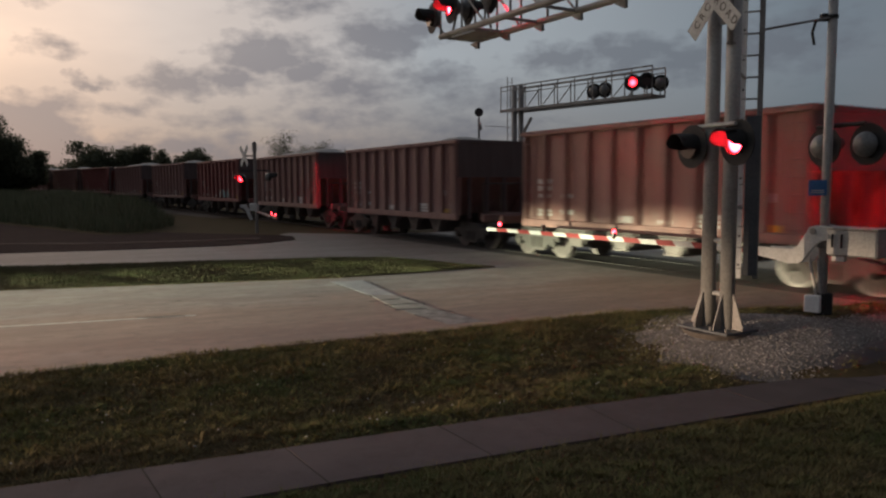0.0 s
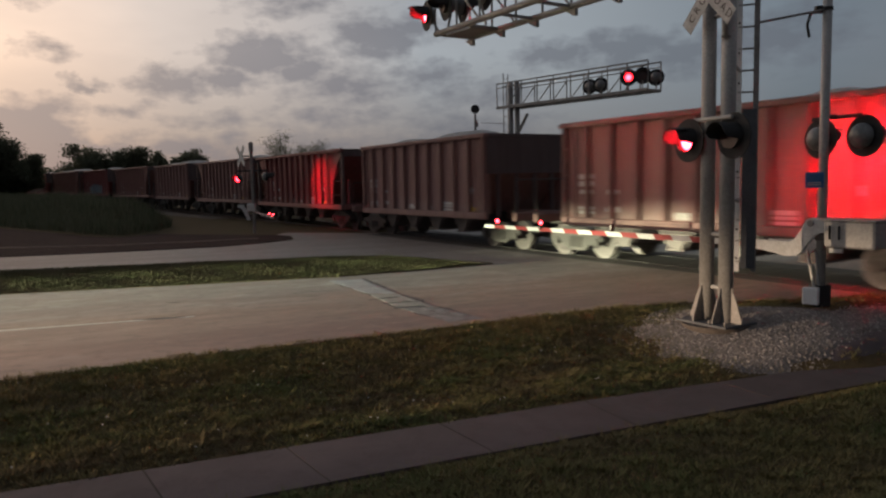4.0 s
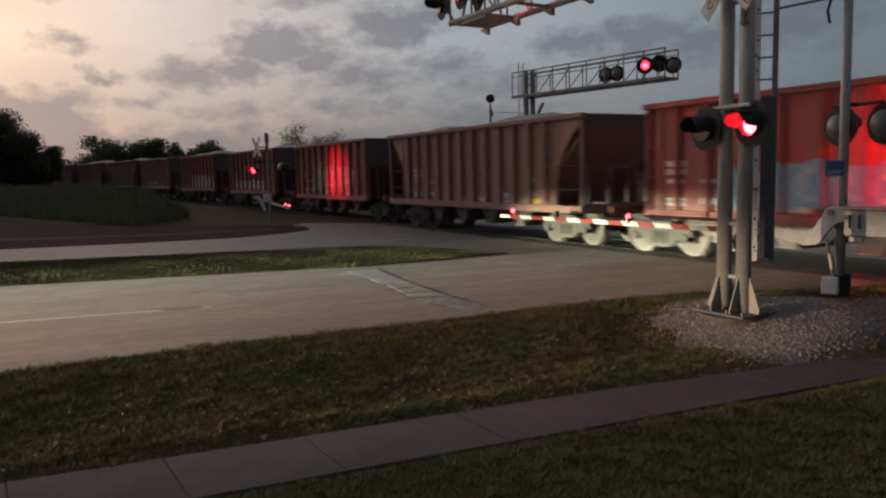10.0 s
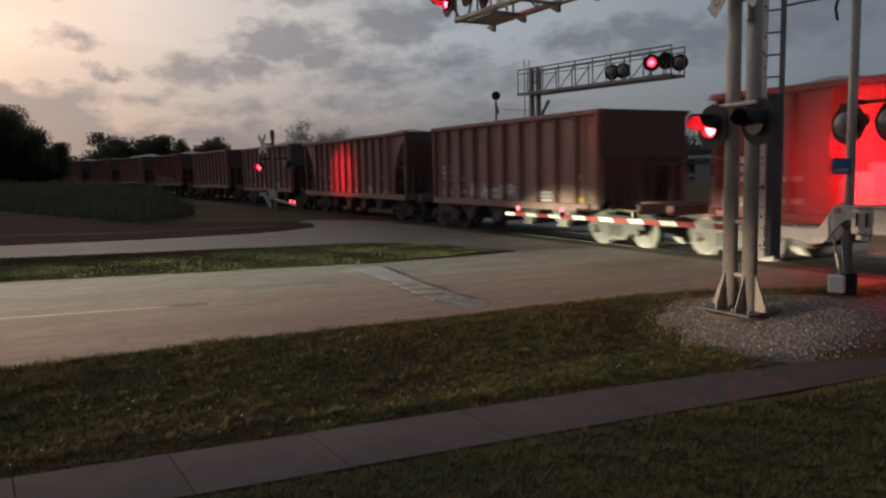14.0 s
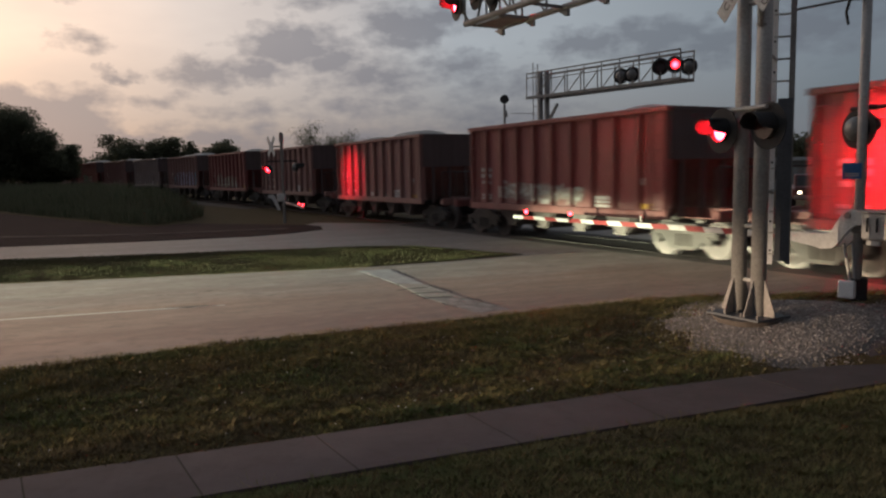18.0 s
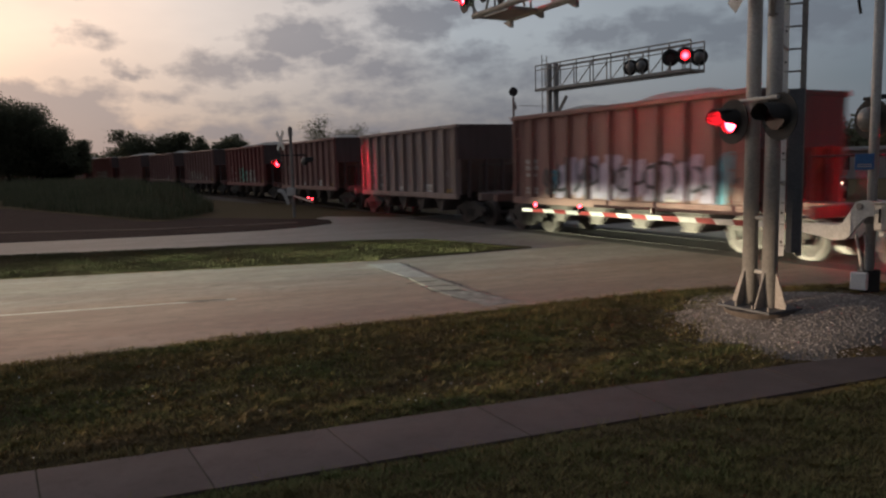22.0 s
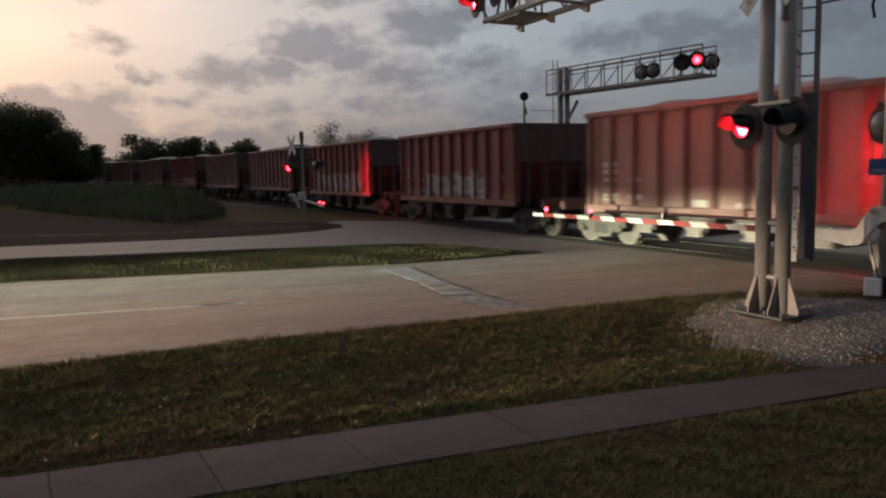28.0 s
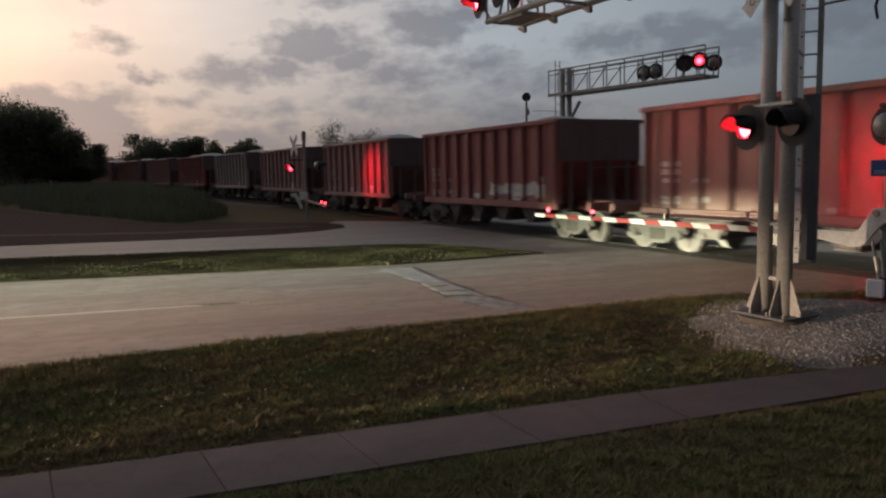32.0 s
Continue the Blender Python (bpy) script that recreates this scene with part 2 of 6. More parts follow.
M = {}
for tone, base_, rust_, amount in (("brown", (0.212, 0.106, 0.096), (0.235, 0.120, 0.10), 0.5), ("red", (0.205, 0.050, 0.047), (0.19, 0.064, 0.056), 0.5),
                                   ("tan", (0.235, 0.110, 0.096), (0.24, 0.118, 0.096), 0.5), ("grey", (0.235, 0.188, 0.180), (0.25, 0.165, 0.14), 0.7)):
    M["paint_" + tone] = car_paint("paint_" + tone, base_, rust_, amount, 0.42)
    # darker copy of the paint: shade of ribs, chords and sills in the colour
    M["rib_" + tone] = car_paint("rib_" + tone, tuple(c * 0.8 for c in base_), tuple(c * 0.8 for c in rust_), amount, 0.12)
# end walls and posts: shade of the side away from sunset in the colour
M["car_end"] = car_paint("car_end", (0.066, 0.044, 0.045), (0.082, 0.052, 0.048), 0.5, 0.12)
M["under"] = two_tone("under", (0.028, 0.024, 0.022), (0.058, 0.049, 0.044), 0.75, 0.0, 3, fine=25)
M["chute"] = two_tone("chute", (0.055, 0.044, 0.041), (0.115, 0.096, 0.089), 0.7, 0.0, 2, fine=25)
M["wheel"] = two_tone("wheel", (0.066, 0.055, 0.052), (0.125, 0.105, 0.10), 0.55, 0.3, 3, fine=30)
M["rail"] = two_tone("rail", (0.06, 0.038, 0.03), (0.10, 0.066, 0.05), 0.8, 0.2, 6)
M["rail_top"] = two_tone("rail_top", (0.045, 0.04, 0.037), (0.085, 0.077, 0.07), 0.75, 0.3, 6)
M["tie"] = two_tone("tie", (0.055, 0.042, 0.035), (0.11, 0.085, 0.07), 0.85, 0, 5, (1, 6, 1))
M["stone_load"] = two_tone("stone_load", (0.26, 0.245, 0.23), (0.42, 0.40, 0.38), 0.9, 0, 6, fine=18, bump=0.9)
M["ballast"] = two_tone("ballast", (0.05, 0.04, 0.036), (0.095, 0.08, 0.073), 0.9, 0, 4, fine=22, bump=0.9)
M["galv"] = two_tone("galv", (0.33, 0.325, 0.31), (0.44, 0.43, 0.415), 0.5, 0.25, 2.2, fine=30, bump=0.1)
M["galv_dark"] = two_tone("galv_dark", (0.20, 0.185, 0.175), (0.28, 0.262, 0.25), 0.55, 0.4, 3, fine=30, bump=0.1)
M["guard"] = two_tone("guard", (0.075, 0.08, 0.09), (0.11, 0.115, 0.125), 0.5, 0.3, 3, fine=30, bump=0.1)
M["black"] = two_tone("black", (0.012, 0.012, 0.013), (0.025, 0.024, 0.024), 0.75, 0, 4, fine=30, bump=0.1)
M["lamp_back"] = two_tone("lamp_back", (0.13, 0.13, 0.13), (0.19, 0.19, 0.185), 0.35, 0.3, 4, fine=30, bump=0.05)
M["white_paint"] = two_tone("white_paint", (0.44, 0.44, 0.42), (0.58, 0.58, 0.56), 0.55, 0, 3, fine=25, bump=0.1)
M["red_sheet"] = two_tone("red_sheet", (0.20, 0.016, 0.018), (0.27, 0.025, 0.024), 0.4, 0, 3, fine=25, bump=0.05)
M["sign_blue"] = two_tone("sign_blue", (0.03, 0.12, 0.30), (0.05, 0.16, 0.36), 0.45, 0, 6, fine=30, bump=0.05)
M["letter"] = two_tone("letter", (0.045, 0.035, 0.03), (0.08, 0.06, 0.05), 0.5, 0, 8)
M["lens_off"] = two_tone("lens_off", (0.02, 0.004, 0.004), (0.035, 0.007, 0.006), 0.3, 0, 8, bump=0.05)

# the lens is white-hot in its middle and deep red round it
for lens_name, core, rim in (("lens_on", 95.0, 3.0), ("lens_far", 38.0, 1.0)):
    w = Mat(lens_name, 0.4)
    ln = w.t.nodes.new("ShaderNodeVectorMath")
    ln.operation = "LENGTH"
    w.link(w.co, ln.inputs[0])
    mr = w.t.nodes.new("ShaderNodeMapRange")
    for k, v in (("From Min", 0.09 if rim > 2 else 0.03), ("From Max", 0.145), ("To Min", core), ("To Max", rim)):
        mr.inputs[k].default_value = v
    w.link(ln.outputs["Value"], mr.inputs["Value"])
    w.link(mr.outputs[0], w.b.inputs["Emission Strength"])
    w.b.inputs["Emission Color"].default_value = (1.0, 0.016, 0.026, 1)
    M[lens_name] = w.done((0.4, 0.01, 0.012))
M["lens_beam"] = glow_mat("lens_beam", (1.0, 0.016, 0.034), 1400)
M["bulb"] = glow_mat("bulb", (1.0, 0.02, 0.03), 26)
M["stencil"] = two_tone("stencil", (0.46, 0.42, 0.40), (0.66, 0.62, 0.58), 0.7, 0, 5, fine=20)
M["tag_blue"] = two_tone("tag_blue", (0.08, 0.26, 0.36), (0.16, 0.36, 0.46), 0.6, 0, 2, fine=20)
M["tag_cyan"] = two_tone("tag_cyan", (0.20, 0.42, 0.46), (0.34, 0.55, 0.58), 0.6, 0, 2, fine=20)
M["tag_faint"] = two_tone("tag_faint", (0.20, 0.14, 0.125), (0.36, 0.31, 0.28), 0.7, 0, 2.5, fine=20)
M["tag_white"] = two_tone("tag_white", (0.33, 0.32, 0.29), (0.50, 0.49, 0.45), 0.6, 0, 2, fine=20)
M["tag_green"] = two_tone("tag_green", (0.10, 0.36, 0.27), (0.18, 0.46, 0.36), 0.6, 0, 2, fine=20)
M["tag_lilac"] = two_tone("tag_lilac", (0.33, 0.28, 0.40), (0.48, 0.43, 0.54), 0.6, 0, 2, fine=20)
M["tag_cream"] = two_tone("tag_cream", (0.36, 0.34, 0.26), (0.52, 0.50, 0.40), 0.6, 0, 2, fine=20)
M["tag_dark"] = two_tone("tag_dark", (0.03, 0.03, 0.04), (0.06, 0.06, 0.07), 0.6, 0, 2, fine=20)
M["yellow"] = two_tone("yellow", (0.50, 0.28, 0.03), (0.60, 0.36, 0.05), 0.6, 0, 3, fine=20)

w = Mat("asphalt", 0.62)
a1, a2 = w.noise(0.35, 5, 0.6, (1, 1, 1), True), w.noise(90, 4, 0.7, (1, 1, 1), True)
# wheel tracks and dust run along the lanes
a3, a4, a5 = w.noise(0.9, 5, 0.6, (0.09, 1.0, 1), True, -20.8), w.noise(2.4, 5, 0.65, (0.2, 1.0, 1), True, -20.8), w.noise(1.5, 6, 0.72, (0.45, 1.2, 1), True, -20.8)
col = w.ramp(a1, [(0.3, (0.255, 0.228, 0.198)), (0.7, (0.355, 0.322, 0.282))])
col = w.mix(w.ramp(a3, [(0.43, (0, 0, 0)), (0.56, (0.8, 0.8, 0.8))]), col, (0.19, 0.142, 0.117))
col = w.mix(w.ramp(a4, [(0.48, (0, 0, 0)), (0.70, (0.45, 0.45, 0.45))]), col, (0.21, 0.172, 0.148))
col = w.mix(w.ramp(a5, [(0.50, (0, 0, 0)), (0.68, (0.7, 0.7, 0.7))]), col, (0.43, 0.395, 0.355))
a6 = w.noise(5.0, 6, 0.75, (0.6, 1.0, 1), True, -20.8)
col = w.mix(w.ramp(a6, [(0.40, (0.8, 0.8, 0.8)), (0.50, (0, 0, 0))]), col, (0.16, 0.128, 0.108))
# small spalls and pale scuffs
a7, a8 = w.noise(2.6, 3, 0.55, (0.55, 1.3, 1), True, -20.8), w.noise(3.7, 4, 0.6, (0.7, 1.5, 1), True, -31.0)
col = w.mix(w.ramp(a7, [(0.27, (0.9, 0.9, 0.9)), (0.33, (0, 0, 0))]), col, (0.085, 0.070, 0.062))
col = w.mix(w.ramp(a8, [(0.66, (0, 0, 0)), (0.74, (0.75, 0.75, 0.75))]), col, (0.50, 0.465, 0.42))
# brown dust carried onto the near lane from the verge
dot = w.t.nodes.new("ShaderNodeVectorMath")
dot.operation = "DOT_PRODUCT"
dot.inputs[1].default_value = CROSS
w.link(w.t.nodes.new("ShaderNodeNewGeometry").outputs["Position"], dot.inputs[0])
mr = w.t.nodes.new("ShaderNodeMapRange")
for k, v in (("From Min", 14.6), ("From Max", 11.6), ("To Min", -0.2), ("To Max", 0.35)):
    mr.inputs[k].default_value = v
w.link(dot.outputs["Value"], mr.inputs["Value"])
add = w.t.nodes.new("ShaderNodeMath")
w.link(mr.outputs[0], add.inputs[0])
w.link(w.noise(0.8, 6, 0.68, (0.35, 1.1, 1), True, -20.8), add.inputs[1])
col = w.mix(w.ramp(add.outputs[0], [(0.38, (0, 0, 0)), (0.72, (1, 1, 1))]), col, (0.88, 0.62, 0.51), "MULTIPLY")
# the asphalt is darker on the far carriageway and over the crossing
mr = w.t.nodes.new("ShaderNodeMapRange")
for k, v in (("From Min", 17.6), ("From Max", 20.0)):
    mr.inputs[k].default_value = v
w.link(dot.outputs["Value"], mr.inputs["Value"])
col = w.mix(mr.outputs[0], col, w.mix(1.0, col, (0.66, 0.64, 0.66), "MULTIPLY"))
col = w.mix(0.25, col, w.ramp(a2, [(0.3, (0.15, 0.135, 0.12)), (0.7, (0.46, 0.42, 0.37))]))
M["asphalt"] = w.done(col, a2, 0.5, 0.004)
M["patch_worn"] = two_tone("patch_worn", (0.24, 0.225, 0.205), (0.36, 0.34, 0.31), 0.8, 0, 2.5, fine=40, bump=0.5)
M["footing"] = two_tone("footing", (0.06, 0.048, 0.04), (0.11, 0.09, 0.076), 0.9, 0, 5, fine=40, bump=0.6)
M["box_white"] = two_tone("box_white", (0.74, 0.74, 0.73), (0.84, 0.84, 0.83), 0.6, 0, 3)
M["patch"] = two_tone("patch", (0.27, 0.27, 0.28), (0.40, 0.40, 0.41), 0.8, 0, 3, fine=40, bump=0.4)
M["patch_broken"] = two_tone("patch_broken", (0.085, 0.078, 0.075), (0.33, 0.31, 0.30), 0.8, 0, 4.5, fine=40, bump=0.5)
M["tar"] = two_tone("tar", (0.03, 0.028, 0.026), (0.06, 0.055, 0.05), 0.7, 0, 6, fine=60)
M["trodden"] = two_tone("trodden", (0.065, 0.042, 0.036), (0.12, 0.08, 0.068), 0.95, 0, 3, fine=40, bump=0.6)
# dark brown with the shade under the train in it
M["panel"] = two_tone("panel", (0.05, 0.042, 0.036), (0.095, 0.08, 0.07), 0.85, 0, 2, (1, 4, 1), fine=30)
M["line"] = two_tone("line", (0.46, 0.45, 0.41), (0.68, 0.67, 0.62), 0.7, 0, 7, fine=50)

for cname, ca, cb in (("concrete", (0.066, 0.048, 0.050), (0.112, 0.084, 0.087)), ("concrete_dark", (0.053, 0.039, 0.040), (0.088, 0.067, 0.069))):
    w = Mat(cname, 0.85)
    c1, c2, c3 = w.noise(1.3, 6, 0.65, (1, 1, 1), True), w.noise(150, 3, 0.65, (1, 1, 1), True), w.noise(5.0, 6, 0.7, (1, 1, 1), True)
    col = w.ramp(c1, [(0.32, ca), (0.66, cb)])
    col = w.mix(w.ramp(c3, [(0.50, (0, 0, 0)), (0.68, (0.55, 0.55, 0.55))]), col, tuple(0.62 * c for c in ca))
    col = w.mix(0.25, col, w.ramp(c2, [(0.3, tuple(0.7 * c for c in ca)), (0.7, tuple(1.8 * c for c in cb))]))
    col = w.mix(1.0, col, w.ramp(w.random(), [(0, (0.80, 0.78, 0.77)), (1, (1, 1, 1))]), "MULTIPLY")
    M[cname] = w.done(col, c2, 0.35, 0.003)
M["joint"] = two_tone("joint", (0.028, 0.022, 0.016), (0.05, 0.04, 0.028), 0.95, 0, 6, fine=60, bump=0.6)

w = Mat("soil", 0.95)
g1, g2, g3 = w.noise(0.8, 6, 0.65, (1, 1, 1), True), w.noise(24, 5, 0.7, (1, 1, 1), True), w.noise(0.22, 4, 0.6, (1, 1, 1), True)
col = w.ramp(g1, [(0.3, (0.075, 0.055, 0.03)), (0.5, (0.10, 0.07, 0.04)), (0.7, (0.07, 0.068, 0.026))])
col = w.mix(0.5, col, w.ramp(g2, [(0.3, (0.03, 0.024, 0.012)), (0.7, (0.11, 0.085, 0.042))]))
w.b.inputs["Specular IOR Level"].default_value = 0.1
M["soil"] = w.done(col, g2, 0.9, 0.03)

w = Mat("dirt", 0.95)
g1, g2 = w.noise(0.7, 6, 0.65, (1, 1, 1), True), w.noise(30, 5, 0.7, (1, 1, 1), True)
col = w.mix(0.4, w.ramp(g1, [(0.3, (0.022, 0.010, 0.009)), (0.7, (0.042, 0.019, 0.016))]), w.ramp(g2, [(0.3, (0.015, 0.009, 0.008)), (0.7, (0.048, 0.027, 0.023))]))
w.b.inputs["Specular IOR Level"].default_value = 0.1
M["dirt"] = w.done(col, g2, 0.8, 0.02)


def leaf_mat(name, a, b, c, depth=1.0, hues=0.0, through_light=0.0):
    w = Mat(name, 0.7)
    patch = w.noise(0.55, 5, 0.6, (0.45, 1, 1), True, -21)
    tuft = w.noise(3.4, 5, 0.7, (0.5, 1, 1), True, -21)
    col = w.ramp(w.island(), [(0.0, a), (0.55, b), (1.0, c)])
    col = w.mix(w.ramp(patch, [(0.40, (0, 0, 0)), (0.60, (0.75, 0.75, 0.75))]), col, tuple(0.6 * x + 0.25 * y for x, y in zip(c, a)))
    col = w.mix(w.ramp(tuft, [(0.36, (0.75 * depth,) * 3), (0.52, (0, 0, 0))]), col, tuple(0.62 * x for x in a))
    col = w.mix(w.ramp(tuft, [(0.55, (0, 0, 0)), (0.72, (0.6 * depth,) * 3)]), col, tuple(0.75 * x + 0.75 * y for x, y in zip(b, c)))
    if hues:
        # dry brown and fresh green patches, drawn out along the road
        hue = w.noise(1.5, 4, 0.62, (0.40, 1.15, 1), True, -21)
        speck = w.noise(7.0, 4, 0.65, (0.6, 1, 1), True, -21)
        col = w.mix(w.ramp(hue, [(0.36, (hues,) * 3), (0.49, (0, 0, 0))]), col, (0.132, 0.098, 0.058))
        col = w.mix(w.ramp(hue, [(0.52, (0, 0, 0)), (0.64, (hues,) * 3)]), col, (0.098, 0.132, 0.046))
        col = w.mix(w.ramp(speck, [(0.58, (0, 0, 0)), (0.70, (0.7 * hues,) * 3)]), col, (0.245, 0.205, 0.10))
    w.b.inputs["Specular IOR Level"].default_value = 0.15
    if through_light:
        # thin leaves let the light of the sky behind them through
        tl, mx = w.t.nodes.new("ShaderNodeBsdfTranslucent"), w.t.nodes.new("ShaderNodeMixShader")
        mx.inputs[0].default_value = through_light
        w.link(col, tl.inputs["Color"])
        w.link(w.b.outputs[0], mx.inputs[1])
        w.link(tl.outputs[0], mx.inputs[2])
        w.link(mx.outputs[0], w.t.nodes["Material Output"].inputs["Surface"])
    return w.done(col)


M["grass"] = leaf_mat("grass", (0.116, 0.130, 0.044), (0.194, 0.180, 0.068), (0.29, 0.212, 0.102), 0.6, 0.75)
# edge grass: paler ochre, with the headlights' glow put into the colour
M["grass_dry"] = leaf_mat("grass_dry", (0.150, 0.140, 0.054), (0.235, 0.200, 0.080), (0.330, 0.250, 0.115), 0.5, 0.35)
M["grass_green"] = leaf_mat("grass_green", (0.052, 0.062, 0.024), (0.078, 0.084, 0.036), (0.115, 0.100, 0.052), 0.5, 0.3)
M["grass_tall"] = leaf_mat("grass_tall", (0.075, 0.098, 0.055), (0.13, 0.15, 0.085), (0.26, 0.24, 0.155), 0.4)
M["leaves"] = leaf_mat("leaves", (0.10, 0.108, 0.075), (0.125, 0.135, 0.09), (0.155, 0.165, 0.11), 0.25, 0.0, 0.5)
M["bark"] = two_tone("bark", (0.05, 0.042, 0.035), (0.09, 0.075, 0.06), 0.9, 0, 6, (3, 3, 0.6), fine=30, bump=0.6)
w = Mat("gravel", 0.9)
M["gravel"] = w.done(w.ramp(w.island(), [(0.0, (0.11, 0.095, 0.088)), (0.5, (0.20, 0.178, 0.165)), (0.85, (0.31, 0.28, 0.262)), (1.0, (0.46, 0.42, 0.395))]))
M["gravel_bed"] = two_tone("gravel_bed", (0.10, 0.086, 0.077), (0.20, 0.175, 0.16), 0.95, 0, 5, fine=70, bump=0.9)
M["wall_grey"] = two_tone("wall_grey", (0.22, 0.23, 0.22), (0.28, 0.29, 0.28), 0.8, 0, 1)
M["wall_dark"] = two_tone("wall_dark", (0.10, 0.09, 0.085), (0.14, 0.125, 0.12), 0.8, 0, 1)
M["roof"] = two_tone("roof", (0.30, 0.30, 0.30), (0.38, 0.38, 0.38), 0.7, 0, 1)
M["dark_glass"] = two_tone("dark_glass", (0.01, 0.011, 0.013), (0.015, 0.016, 0.018), 0.35, 0, 1, bump=0.0)
M["car_red"] = two_tone("car_red", (0.09, 0.012, 0.012), (0.12, 0.018, 0.016), 0.45, 0, 1, bump=0.02)
M["tyre"] = two_tone("tyre", (0.015, 0.015, 0.015), (0.03, 0.03, 0.03), 0.85, 0, 6)
M["head_on"] = glow_mat("head_on", (1.0, 0.84, 0.62), 7)

# ---- building blocks ----


def part(name, bm, material, parent=None, label="", smooth=False):
    """Links a bmesh as one mesh object under a thing or a part."""
    me = bpy.data.meshes.new(name)
    bm.to_mesh(me)
    bm.free()
    me.materials.append(M[material])
    if smooth:
        for p in me.polygons:
            p.use_smooth = True
    ob = new(name, me)
    if parent:
        ob.parent = parent
    if label:
        ob["label"] = label
    return ob


def again(ob, name=None, m=None, parent=None, material=None):
    """Another object on the same mesh."""
    o = new(name or ob.name.split(".")[0], ob.data)
    o.parent = parent if parent else ob.parent
    if m is not None:
        o.matrix_basis = m
    return o


def empty(name, m, label, category, group=""):
    e = new(name)
    e.empty_display_size = 0.2
    e.matrix_basis = m
    return tagged(e, label, category, group)


def box(bm, c, s, m=None, bevel=0.0):
    """A box with centre c and size s."""
    t = Matrix.Translation(c) @ Matrix.Diagonal((*s, 1))
    if m is not None:
        t = m @ t
    r = bmesh.ops.create_cube(bm, size=1, matrix=t)
    if bevel:
        edges = list({e for v in r["verts"] for e in v.link_edges})
        bmesh.ops.bevel(bm, geom=edges, offset=bevel, segments=1, affect="EDGES", profile=0.5)
    return bm


def rod(bm, a, b, r, seg=10, r2=None, caps=True):
    a, b = Vector(a), Vector(b)
    d = b - a
    q = d.to_track_quat("Z", "Y").to_matrix().to_4x4()
    bmesh.ops.create_cone(bm, cap_ends=caps, segments=seg, radius1=r, radius2=r if r2 is None else r2, depth=d.length,
                          matrix=Matrix.Translation((a + b) / 2) @ q)
    return bm


def beam_between(bm, a, b, w, h, up=(0, 0, 1)):
    """A straight bar of rectangular section from a to b."""
    a, b = Vector(a), Vector(b)
    d = b - a
    x = d.normalized()
    y = Vector(up).cross(x)
    y = y.normalized() if y.length > 1e-4 else Vector((1, 0, 0)).cross(x).normalized()
    z = x.cross(y)
    m = Matrix.Translation((a + b) / 2) @ Matrix((x, y, z)).transposed().to_4x4()
    return box(bm, (0, 0, 0), (d.length, w, h), m)


def slab(bm, outline, z0, z1):
    """An upright prism over an outline of (x, y) corners."""
    lo = [bm.verts.new((x, y, z0)) for x, y in outline]
    hi = [bm.verts.new((x, y, z1)) for x, y in outline]
    n = len(outline)
    bm.faces.new(hi)
    bm.faces.new(lo[::-1])
    for i in range(n):
        bm.faces.new((lo[i], lo[(i + 1) % n], hi[(i + 1) % n], hi[i]))
    bmesh.ops.recalc_face_normals(bm, faces=bm.faces[:])
    return bm


def plate_xz(bm, outline, y0, y1):
    """A prism over an outline of (x, z) corners, from y0 to y1."""
    lo = [bm.verts.new((x, y0, z)) for x, z in outline]
    hi = [bm.verts.new((x, y1, z)) for x, z in outline]
    n = len(outline)
    fs = [bm.faces.new(hi), bm.faces.new(lo[::-1])]
    for i in range(n):
        fs.append(bm.faces.new((lo[i], lo[(i + 1) % n], hi[(i + 1) % n], hi[i])))
    bmesh.ops.recalc_face_normals(bm, faces=fs)
    return bm


def disc(bm, m, r, t, seg=24):
    """A round plate of thickness t that faces along m's z."""
    bmesh.ops.create_cone(bm, cap_ends=True, segments=seg, radius1=r, radius2=r, depth=t, matrix=m)
    return bm


def facing(p, d):
    """The pose at p whose x looks along d, with z upright."""
    return Matrix.Translation(p) @ pose(0, 0, 0, 0, 0, math.degrees(math.atan2(d[1], d[0])))


def scatter(name, verts, faces, material, label="", kind="stuff", category=""):
    me = bpy.data.meshes.new(name)
    me.from_pydata(verts, [], faces)
    me.materials.append(M[material])
    return tagged(new(name, me), label, category, "", kind)


# ---- ground ----
rng = np.random.default_rng(5)


def smooth01(x):
    x = np.clip(x, 0, 1)
    return x * x * (3 - 2 * x)


NEAR_EDGE = [(-60, -23.0), (-5.0, 7.80), (-2.8, 8.98), (-1.46, 9.54), (0.0, 10.19), (0.9, 10.62), (2.8, 11.44), (4.0, 11.72), (6.5, 11.9), (30, 20.8)]


def near_edge(x):
    """The near edge of the road."""
    return np.interp(x, [p[0] for p in NEAR_EDGE], [p[1] for p in NEAR_EDGE])


def walk_line(x):
    """The far edge of the sidewalk."""
    return np.where(x < 1.5, 6.96 + 0.40 * x, 7.56 + 0.345 * (x - 1.5))


def walk_rim(x):
    """The near edge of the sidewalk."""
    return 5.98 + 0.41 * x


def apron_cut(x, y):
    """How far a place lies past the edge of the gravel."""
    return ((x - 3.7) * 0.62 - (y - 7.95) * 0.78) * 0.9 + 0.03 * np.sin(x * 6.1 + y * 3.0)


def apron_depth(x, y):
    """How far inside the paved apron between sidewalk and road a place lies."""
    return np.minimum(apron_cut(x, y), (y - walk_line(x) - 0.01) * 0.93)


